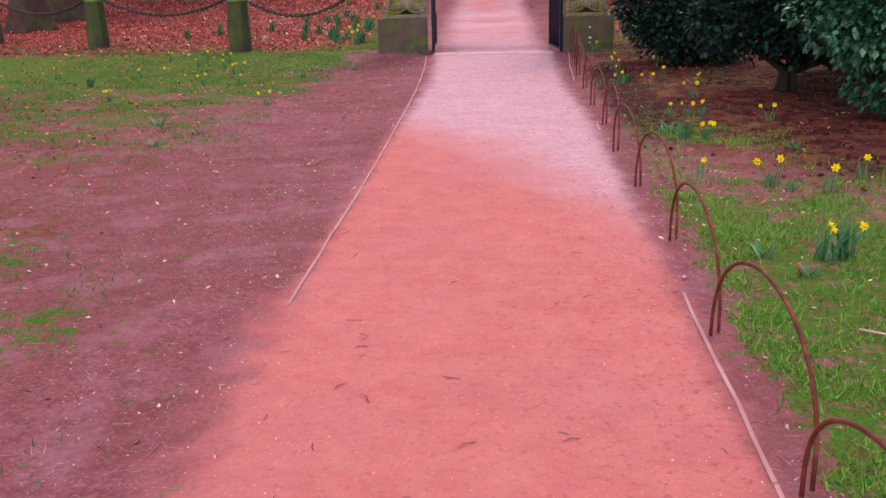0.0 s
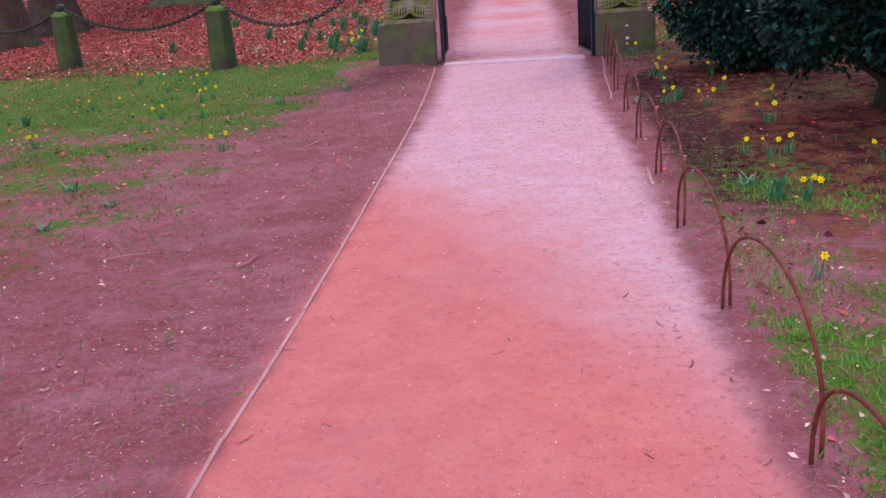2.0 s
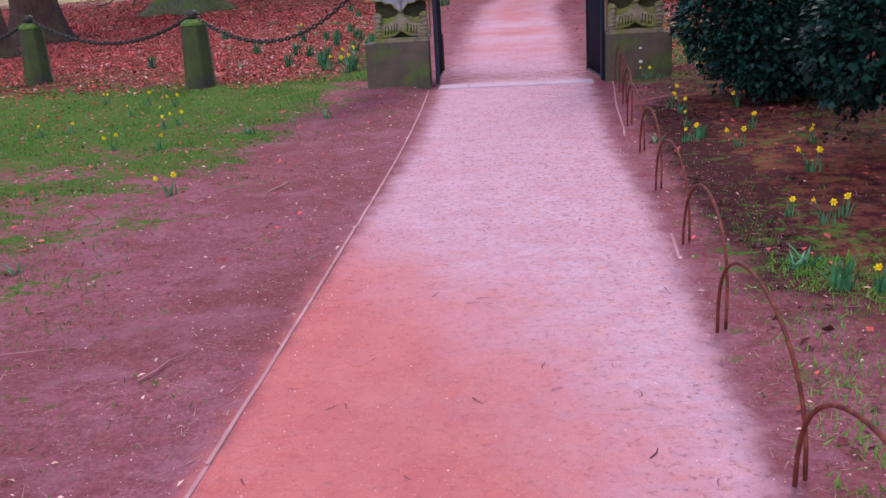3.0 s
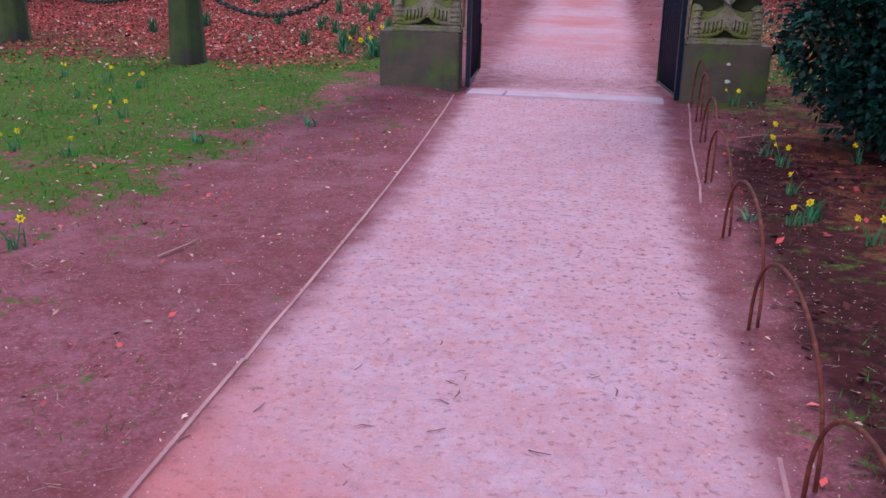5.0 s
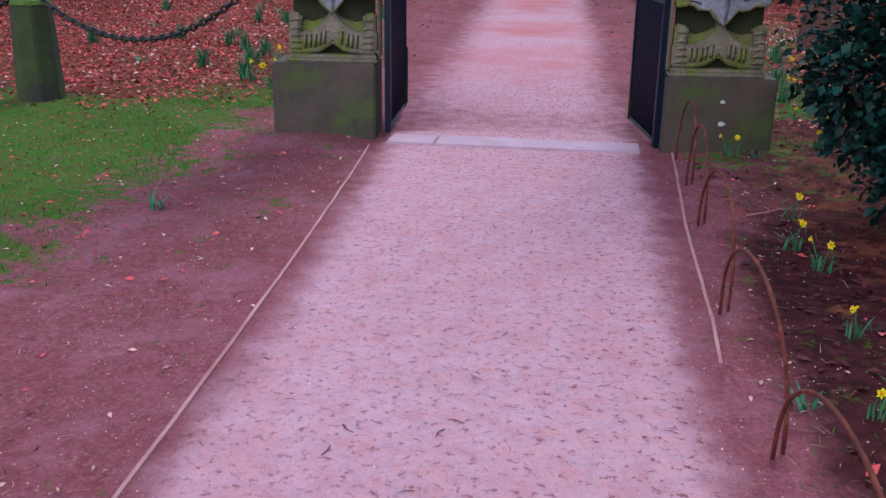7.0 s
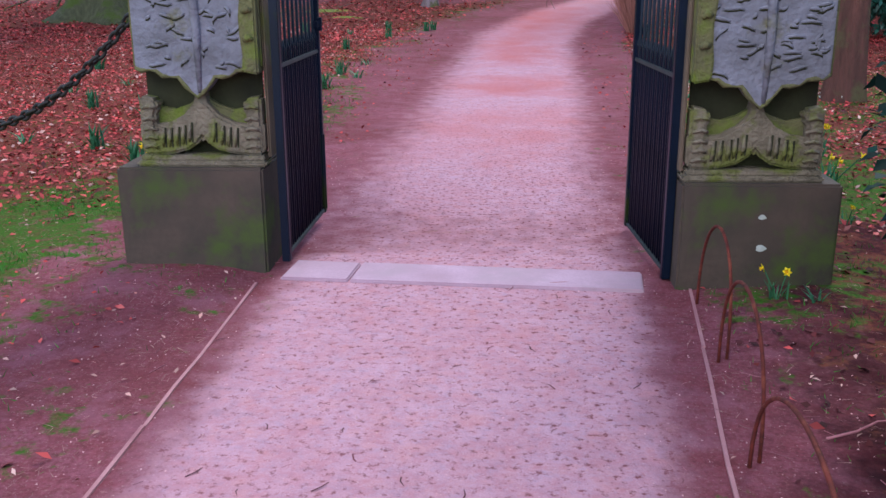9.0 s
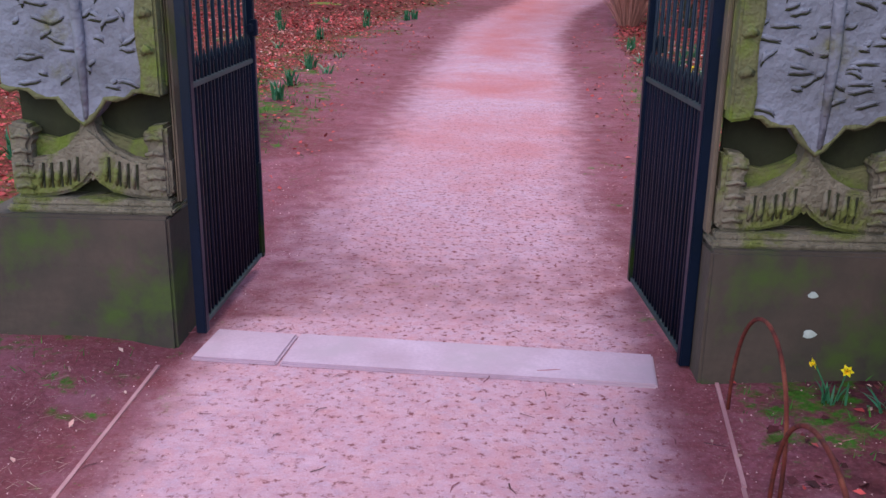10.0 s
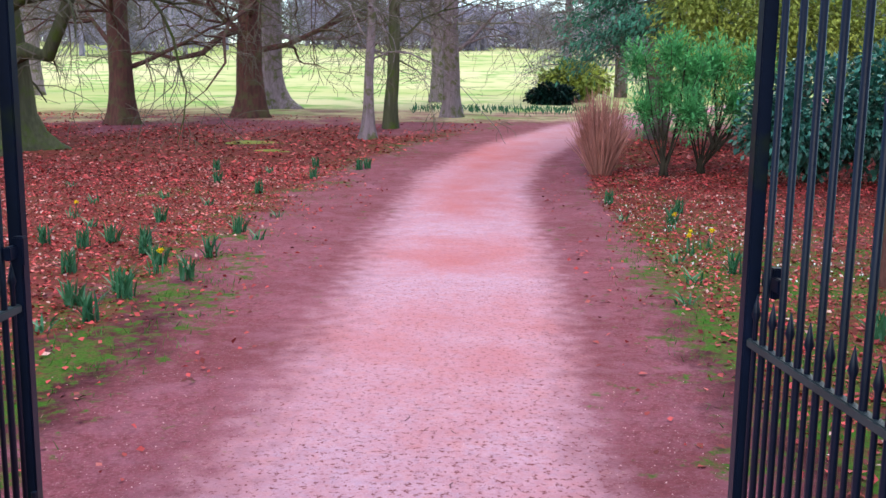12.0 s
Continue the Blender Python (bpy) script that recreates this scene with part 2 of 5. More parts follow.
    red = colour_mix(nt, math_node(nt, "MULTIPLY", mid, 0.45), red, (0.62, 0.20, 0.18))
    pale = colour_mix(nt, math_node(nt, "MULTIPLY", mid, 0.6), (0.58, 0.345, 0.435), (0.49, 0.24, 0.29))
    worn = soften(attribute("pale"), 2.2, 0.55, 0.0, 1.0, 3)
    mottle, _ = noise_node(nt, 17, 6, 0.46, 0.66, 0.7)
    flush, _ = noise_node(nt, 9, 5, 0.5, 0.68, 0.65)
    pale = colour_mix(nt, math_node(nt, "MULTIPLY", mottle, 0.6), pale, (0.42, 0.29, 0.40))
    pale = colour_mix(nt, math_node(nt, "MULTIPLY", flush, 0.6), pale, (0.60, 0.29, 0.31))
    red = colour_mix(nt, math_node(nt, "MULTIPLY", mottle, 0.4), red, (0.47, 0.165, 0.19))
    path = colour_mix(nt, worn, red, pale)
    path = colour_mix(nt, math_node(nt, "MULTIPLY", blot, 0.24), path, (0.40, 0.10, 0.11))
    path = colour_mix(nt, math_node(nt, "MULTIPLY", fine, 0.15), path, (0.34, 0.09, 0.10))
    path = colour_mix(nt, math_node(nt, "MULTIPLY", grain, 0.12), path, (0.26, 0.07, 0.08))
    path = colour_mix(nt, math_node(nt, "MULTIPLY", noise_node(nt, 1.6, 3, 0.45, 0.7)[0], 0.22), path, (0.46, 0.16, 0.19))
    path = colour_mix(nt, math_node(nt, "MULTIPLY", speck, 0.35), path, (0.78, 0.52, 0.52))
    spotty = math_node(nt, "MULTIPLY", dark_speck, math_node(nt, "ADD", math_node(nt, "MULTIPLY", attribute("debris"), 0.9), 0.25))
    path = colour_mix(nt, spotty, path, (0.17, 0.042, 0.05))
    col = colour_mix(nt, soften(attribute("litter"), 5, 2.6, 0.3, 0.7), soil, leaf)
    patchy = math_node(nt, "ADD", attribute("grass"), math_node(nt, "MULTIPLY", math_node(nt, "SUBTRACT", noise_node(nt, 1.7, 5, rough=0.6)[1], 0.5), 2.3))
    col = colour_mix(nt, soften(patchy, 9, 3.4, 0.42, 0.95, 8), col, green)
    col = colour_mix(nt, soften(attribute("meadow"), 0.5, 0.8, 0.3, 0.7), col, meadow)
    col = colour_mix(nt, soften(attribute("path"), 7, 1.35, 0.08, 0.92, 8), col, path)
    nt.links.new(col, p.inputs["Base Color"])
    p.inputs["Roughness"].default_value = 0.9
    p.inputs["Specular IOR Level"].default_value = 0.06
    bump(nt, fraw, 0.6, 0.016)
    return m


GROUND = ground_material()


# ---- mesh helpers ----
class Build:
    """Gathers points and faces of one mesh."""

    def __init__(self):
        self.v, self.f = [], []

    def add(self, verts, faces):
        n = len(self.v)
        self.v.extend(tuple(v) for v in verts)
        self.f.extend(tuple(i + n for i in f) for f in faces)
        return self

    def box(self, x0, x1, y0, y1, z0, z1):
        v = [(x, y, z) for z in (z0, z1) for x, y in ((x0, y0), (x1, y0), (x1, y1), (x0, y1))]
        return self.add(v, [(3, 2, 1, 0), (4, 5, 6, 7), (0, 1, 5, 4), (1, 2, 6, 5), (2, 3, 7, 6), (3, 0, 4, 7)])

    def tube(self, pts, radii, n=6, cap=True):
        pts = [Vector(p) for p in pts]
        if not hasattr(radii, "__len__"):
            radii = [radii] * len(pts)
        side = None
        verts, faces = [], []
        for i, p in enumerate(pts):
            d = (pts[min(i + 1, len(pts) - 1)] - pts[max(i - 1, 0)]).normalized()
            if side is None:
                side = d.cross(Vector((0.3, 0.9, 0.2) if abs(d.z) > 0.8 else (0, 0, 1))).normalized()
            side = (side - d * side.dot(d)).normalized()
            up = d.cross(side)
            for k in range(n):
                a = 2 * math.pi * k / n
                verts.append(p + (side * math.cos(a) + up * math.sin(a)) * radii[i])
        for i in range(len(pts) - 1):
            for k in range(n):
                a, b = i * n + k, i * n + (k + 1) % n
                faces.append((a, b, b + n, a + n))
        if cap:
            faces.append(tuple(range(n))[::-1])
            faces.append(tuple(range((len(pts) - 1) * n, len(pts) * n)))
        return self.add(verts, faces)

    def prism(self, outline, y0, y1):
        """An outline in x and z, from y0 (front) to y1."""
        n = len(outline)
        v = [(x, y0, z) for x, z in outline] + [(x, y1, z) for x, z in outline]
        f = [tuple(range(n)), tuple(range(2 * n - 1, n - 1, -1))]
        f += [((i + 1) % n, i, i + n, (i + 1) % n + n) for i in range(n)]
        return self.add(v, f)

    def mesh(self, name, mat, smooth=False, bevel=0.0):
        me = bpy.data.meshes.new(name)
        me.from_pydata(self.v, [], self.f)
        bm = bmesh.new()
        bm.from_mesh(me)
        bmesh.ops.recalc_face_normals(bm, faces=bm.faces)
        if bevel:
            bmesh.ops.bevel(bm, geom=[e for e in bm.edges if e.calc_face_angle(0) > 0.6], offset=bevel, segments=2, affect="EDGES")
        bm.to_mesh(me)
        bm.free()
        me.materials.append(mat)
        if smooth:
            me.shade_smooth()
        return me


def part(name, build, mat, parent=None, label="", smooth=False, bevel=0.0, kind=""):
    me = build if isinstance(build, bpy.types.Mesh) else build.mesh(name, mat, smooth, bevel)
    ob = new(name, me)
    ob.parent = parent
    return tagged(ob, label=label, kind=kind)


def thing(name, label, category, place=(0, 0, 0), turn=0.0, group=""):
    ob = new(name)
    ob.matrix_basis = pose(*place, 0, 0, turn)
    return tagged(ob, label, category, group)


def cloud(name, verts, faces, places, turns, mat, smooth=False):
    """One mesh of many small pieces: verts (k,3), faces of one size, places (n,3), turns (n,3,3)."""
    verts, faces = np.array(verts, float), np.array(faces)
    n, k = len(places), len(verts)
    co = (np.einsum("nij,kj->nki", turns, verts) + places[:, None, :]).reshape(-1, 3)
    idx = (faces[None] + (np.arange(n) * k)[:, None, None]).reshape(-1)
    w = faces.shape[1]
    me = bpy.data.meshes.new(name)
    me.vertices.add(n * k)
    me.vertices.foreach_set("co", co.ravel())
    me.loops.add(len(idx))
    me.loops.foreach_set("vertex_index", idx)
    me.polygons.add(len(idx) // w)
    me.polygons.foreach_set("loop_start", np.arange(0, len(idx), w))
    me.update(calc_edges=True)
    me.materials.append(mat)
    if smooth:
        me.shade_smooth()
    return me


def turns_of(n, rng, tilt=1.0, size=(1, 1), yaw=None):
    """Random turns: any yaw, a lean of up to tilt radians, sizes between the two given."""
    a = rng.uniform(0, 2 * np.pi, n) if yaw is None else yaw
    b, c = rng.normal(0, tilt, n), rng.normal(0, tilt, n)
    ca, sa, cb, sb, cc, sc = np.cos(a), np.sin(a), np.cos(b), np.sin(b), np.cos(c), np.sin(c)
    z, o = np.zeros(n), np.ones(n)
    rz = np.stack([ca, -sa, z, sa, ca, z, z, z, o], 1).reshape(n, 3, 3)
    rx = np.stack([o, z, z, z, cb, -sb, z, sb, cb], 1).reshape(n, 3, 3)
    ry = np.stack([cc, z, sc, z, o, z, -sc, z, cc], 1).reshape(n, 3, 3)
    return np.einsum("nij,njk,nkl->nil", rz, rx, ry) * rng.uniform(*size, n)[:, None, None]


LEAF = [(0, 0, 0), (0.28, 0.45, 0.06), (0, 0.5, 0), (-0.28, 0.45, 0.06), (0, 1, -0.1)]
LEAF_FACES = [(0, 1, 2), (0, 2, 3), (1, 4, 2), (2, 4, 3)]
STICK = [(0, 0, 0.5), (-0.5, 0, -0.3), (0.5, 0, -0.3), (0, 1, 0.5), (-0.5, 1, -0.3), (0.5, 1, -0.3)]
STICK_FACES = [(0, 1, 4, 3), (1, 2, 5, 4), (2, 0, 3, 5)]


def ground_z(x, y):
    if y < 22:
        return 0.0
    if y < 32:
        return 0.002 * (y - 22) ** 2
    if y < 80:
        return 0.2 + 0.04 * (y - 32)
    return 2.12 + 0.075 * (min(y, 210) - 80)


def relief(x, y, edge):
    """Small unevenness off the path."""
    k = min(1.0, max(0.0, -edge * 1.5)) * min(1.0, max(0.0, (55 - y) / 12)) * min(1.0, max(0.0, (60 - abs(x)) / 30))
    far = min(1.0, max(0.0, (y - 16) / 10)) if y > 16 else 0
    mound = 0.055 * spot(x, y, -1.55, 15.95, 0.5, 0.45) + 0.03 * spot(x, y, 1.6, 15.7, 0.5, 0.4) if 14 < y < 18 else 0.0
    return min(1.0, k * 4) * mound + k * (0.03 * noise.noise((x * 0.9, y * 0.9, 0)) + 0.012 * noise.noise((x * 4, y * 4, 2)) + 0.02 * far)


LEFT = ((-30, -2.4), (0, -1.78), (3.6, -1.6), (5.2, -1.54), (7.4, -1.39), (10.1, -1.24), (12.5, -1.13), (16.3, -1.06), (18.7, -1.02), (21, -0.9), (25, -0.82), (31.6, -0.45), (37.6, 0.9), (45, 3.6), (55, 9), (70, 22), (90, 50))
RIGHT = ((-30, -0.8), (0, -0.4), (3.6, 0.0), (5.2, 0.14), (8.0, 0.34), (10.4, 0.55), (12.5, 0.69), (14.3, 0.88), (16, 1.0), (19, 0.93), (22.3, 1.23), (30, 1.65), (34.5, 2.4), (39, 3.8), (46, 7.2), (55, 12.5), (70, 26), (90, 55))


def side(table, y):
    return float(np.interp(y, [a for a, _ in table], [b for _, b in table]))


def path_edge(x, y):
    """Metres inside the path; negative outside."""
    return min(x - side(LEFT, y), side(RIGHT, y) - x)


def height(x, y):
    return ground_z(x, y) + relief(x, y, path_edge(x, y))


def smooth_step(a, b, v):
    t = min(1.0, max(0.0, (v - a) / (b - a)))
    return t * t * (3 - 2 * t)


def spot(x, y, cx, cy, rx, ry):
    return math.exp(-(((x - cx) / rx) ** 2 + ((y - cy) / ry) ** 2))


def masks(x, y):
    """path, pale, debris, grass, litter, meadow, humus darkened by bush shade at a place."""
    e = path_edge(x, y)
    wob = noise.noise((x * 0.5, y * 0.5, 5))
    fine = noise.noise((x * 1.6, y * 1.6, 9))
    near = smooth_step(8.0, 14.0, y)
    on = (smooth_step(-0.14 + 0.08 * near, 0.14 + 0.24 * near, e) if x > -1 or y > 5.4 else smooth_step(-0.35, 0.3, e)) if y < 16.5 else smooth_step(-0.35, 0.85, x - side(LEFT, y)) * smooth_step(-0.35, 0.5, side(RIGHT, y) - x) * (1 - 0.42 * spot(x, y, 0.0, 16.95, 1.8, 0.7))
    # the pale gravel lies beyond a slanting line, and in patches past the gate
    pale = smooth_step(-1.9, 2.6, y - 9.9 + 2.3 * (x + 1.3) + 0.6 * wob) if y < 16.5 else 0.0
    if y >= 16.5:
        pale = 0.72 + 0.2 * smooth_step(20.5, 17, y) + 0.25 * fine
        pale -= 0.3 * spot(x, y, 0.3, 24.3, 0.7, 1.3) + 0.35 * spot(x, y, 0.5, 29, 0.5, 3.0) + 0.2 * spot(x, y, 0.2, 21.0, 0.8, 1.0) + 0.4 * spot(x, y, 1.2, 36, 1.2, 4)
        pale += 0.45 * spot(x, y, 0.1, 22.7, 1.2, 0.5) + 0.5 * spot(x, y, 0.0, 26.0, 1.2, 0.7)
    debris = (smooth_step(8, 12, y) * 0.5 + 0.9 * spot(x, y, 0.1, 17.6, 1.6, 1.6)) if y < 23 else 0.1
    debris += 0.3 * spot(x, y, side(RIGHT, y), y, 0.5, 1)
    if y < 17.3 and x < 0:
        g = smooth_step(-1.7, -3.8, x + 0.9 * wob) * 0.45 + 0.6 * spot(x, y, -3.4, 15.8, 1.6, 2.0) + 0.25 * spot(x, y, -6.5, 14, 3, 3) - 0.5 * spot(x, y, -4.5, 7.5, 1.6, 1.3)
        g += 0.42 * smooth_step(-1.7, -2.7, x) * smooth_step(11.8, 14.6, y)
        g += 0.32 * smooth_step(-1.9, -3.0, x) * smooth_step(7.0, 11, y) * (0.75 + 0.8 * fine) + 0.35 * spot(x, y, -2.9, 12.4, 0.5, 0.6) + 0.1 * spot(x, y, -2.4, 5.6, 0.5, 1.0)
        g *= 0.6 + 0.4 * smooth_step(3, 6, y)
        l = 0.3 + 0.25 * fine - (0.3 if x > -3 else 0)
    elif y < 17.3:
        g = 0.85 * smooth_step(-0.05, 0.28, -e) * smooth_step(8.6, 5.8, y + 0.5 * wob + 0.4 * (x - 1)) + 0.45 * spot(x, y, 1.0, 9.3, 0.7, 1.0) + 0.5 * spot(x, y, 1.6, 16.2, 0.8, 0.8) + 0.3 * spot(x, y, 2.6, 12.4, 1.0, 0.7) + 0.15
        l = 0.52 * smooth_step(0.3, 1.0, -e) * smooth_step(5.5, 8, y)
        g *= smooth_step(0.02, 0.3, -e)
    else:
        chain = smooth_step(17.6, 21.5, y + 1.2 * wob) if x < -4.6 else smooth_step(17.0, 18.6, y + 1.5 * fine)
        litter_band = smooth_step(0.8, 2.1, -e + 0.6 * fine) if x < 0.5 + side(LEFT, y) else smooth_step(0.75, 1.2, -e)
        l = litter_band * smooth_step(46, 38, y + 4 * wob) * 0.95 * (0.45 + 0.55 * chain if x < -1 else 1.0)
        g = 0.42 * spot(-e, 0, 1.5, 0, 0.8, 1) + 0.35 * spot(x, y, -4.4, 38, 2.2, 1.2) + 0.6 * spot(x, y, -4, 29, 0.7, 0.8)
        g += 0.6 * smooth_step(17.9, 17.3, y) * (x < -1.9) + (0.42 * (1 - chain) + 0.16 * smooth_step(27, 20, y)) * (x < -1.9)
        g += 0.3 * spot(-e, 0, 0.9, 0, 0.5, 1) * (y < 24)
        if x > 2:
            g += 0.75 * spot(x, y, 5.0, 23, 2.5, 3.5) + 0.7 * spot(x, y, 3.0, 18.0, 1.3, 1.6)
            l -= 0.6 * spot(x, y, 3.0, 18.0, 1.2, 1.4)
            l -= 0.4 * spot(x, y, 5.0, 23, 2.0, 3.5)
        l = max(l, 0.7 * spot(x, y, -13, 48, 8, 2.5))
        g += 0.3 * smooth_step(42, 50, y)
    mead = 0.47 * smooth_step(41, 47, y + 0.25 * max(0, -x - 5) + 3 * wob) + 0.53 * smooth_step(50, 60, y + 0.25 * max(0, -x - 5)) if y > 40 else 0.0
    # border soil, darkened where the bushes' shade falls
    shaded_humus = smooth_step(0.9, 2.0, -e) * smooth_step(5.8, 8.5, y) * (x > 0) if y < 17.2 else 0.0
    shaded_humus = (1 - 0.55 * smooth_step(13.2, 14.8, y) * smooth_step(2.4, 1.4, x)) * min(1.0, 1.2 * shaded_humus + 0.95 * (x > 0) * smooth_step(-0.02, 0.55, -e) * smooth_step(6.8, 10.5, y) * (y < 17.2))
    # weaker darkening of both margins beyond the gate
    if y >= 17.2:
        shaded_humus = 0.5 * smooth_step(0.25, 1.0, -e) * smooth_step(25, 20, y)
    return on, pale, debris, g, l, mead, shaded_humus


# ---- ground ----
def spread(dense_from, dense_to, step, limit, growth=1.13):
    out = list(np.arange(dense_from, dense_to, step))
    s, v = step, dense_from
    low = []
    while v > -limit:
        s = min(s * growth, 25)
        v -= s
        low.append(v)
    s, v = step, out[-1]
    while v < limit:
        s = min(s * growth, 25)
        v += s
        out.append(v)
    return low[::-1] + out


GRID = {}


def looked_up(x, y):
    """Height and masks of the built ground at arrays of places."""
    i = np.clip(np.searchsorted(GRID['xs'], x) - 1, 0, len(GRID['xs']) - 2)
    j = np.clip(np.searchsorted(GRID['ys'], y) - 1, 0, len(GRID['ys']) - 2)
    u = (x - GRID['xs'][i]) / (GRID['xs'][i + 1] - GRID['xs'][i])
    v = (y - GRID['ys'][j]) / (GRID['ys'][j + 1] - GRID['ys'][j])

    def mix(a, u, v):
        return (a[j, i] * (1 - u) + a[j, i + 1] * u) * (1 - v) + (a[j + 1, i] * (1 - u) + a[j + 1, i + 1] * u) * v
    return mix(GRID['z'], u, v), mix(GRID['masks'], u[:, None], v[:, None])


def build_ground():
    xs, ys = spread(-5.5, 4.0, 0.075, 600), spread(1.5, 27, 0.09, 600, 1.06)
    nx, ny = len(xs), len(ys)
    verts = [(x, y, height(x, y)) for y in ys for x in xs]
    faces = [(j * nx + i, j * nx + i + 1, (j + 1) * nx + i + 1, (j + 1) * nx + i) for j in range(ny - 1) for i in range(nx - 1)]
    me = bpy.data.meshes.new("ground")
    me.from_pydata(verts, [], faces)
    me.shade_smooth()
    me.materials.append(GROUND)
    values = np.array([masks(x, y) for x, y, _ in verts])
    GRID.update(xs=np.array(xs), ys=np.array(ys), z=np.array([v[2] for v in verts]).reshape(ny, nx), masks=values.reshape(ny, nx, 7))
    for k, name in enumerate(("path", "pale", "debris", "grass", "litter", "meadow", "shaded_humus")):
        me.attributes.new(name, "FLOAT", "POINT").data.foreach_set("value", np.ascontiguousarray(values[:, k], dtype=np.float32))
    tagged(new("ground", me), "pinkish red gravel footpath between grass, bare soil and leaf litter", "ground", kind="structure")


build_ground()


# ---- threshold, edging boards ----
def build_threshold():
    root = thing("threshold", "pale worn stone slabs laid flush across the gateway", "threshold")
    root["kind"] = "structure"
    for x0, x1 in ((-0.95, -0.60), (-0.59, 0.87)):
        f = lambda x: 16.01 - 0.072 * (x + 0.92)
        b = Build()
        v = [(x0, f(x0), -0.1), (x1, f(x1), -0.1), (x1 + 0.03, f(x1) + 0.29, -0.1), (x0 + 0.03, f(x0) + 0.30, -0.1)]
        v += [(x, y, 0.016) for x, y, _ in v]
        b.add(v, [(3, 2, 1, 0), (4, 5, 6, 7), (0, 1, 5, 4), (1, 2, 6, 5), (2, 3, 7, 6), (3, 0, 4, 7)])
        part("slab", b, SLAB, root, bevel=0.008)


def edging(name, points, label):
    """A thin board on edge, in lengths, following points."""
    root = tagged(new(name), label, "path edging", kind="structure")
    rnd = random.Random(3)
    for (x0, y0), (x1, y1) in zip(points, points[1:]):
        n = max(2, int(math.hypot(x1 - x0, y1 - y0) / 0.3))
        b = Build()
        rows = []
        for i in range(n + 1):
            t = i / n
            x, y = x0 + 0.012 + (x1 - x0) * t + rnd.uniform(-0.003, 0.003), y0 + (y1 - y0) * t
            top = (-0.001 if "faint" in label else 0.008) + rnd.uniform(-0.005, 0.003)
            rows += [(x - 0.007, y, -0.05), (x + 0.007, y, -0.05), (x + 0.007, y, top), (x - 0.007, y, top)]
        faces = [(i * 4 + k, i * 4 + (k + 1) % 4, i * 4 + 4 + (k + 1) % 4, i * 4 + 4 + k) for i in range(n) for k in range(4)]
        b.add(rows, faces + [(3, 2, 1, 0), (n * 4, n * 4 + 1, n * 4 + 2, n * 4 + 3)])
        part("board", b, BOARD, root)


build_threshold()
edging("path_edging", ((-1.54, 5.2), (-1.47, 6.3), (-1.39, 7.4), (-1.31, 8.8), (-1.24, 10.1), (-1.15, 11.9), (-1.11, 13.2), (-1.08, 14.4), (-1.07, 15.94)), "thin pale timber edging board half buried along the path")
edging("path_edging", ((-0.04, 3.2), (0.01, 3.7), (0.055, 4.2), (0.1, 4.8), (0.14, 5.22)), "thin pale timber edging board half buried beside the grass")
edging("path_edging", ((0.30, 7.4), (0.36, 8.3), (0.42, 9.0), (0.50, 9.7), (0.56, 10.4)), "faint worn edging board nearly lost in the gravel")
edging("path_edging", ((0.69, 12.5), (0.75, 12.95), (0.79, 13.4), (0.87, 14.2), (1.0, 15.2), (1.09, 15.95)), "short thin edging board half buried before the gate pillar")


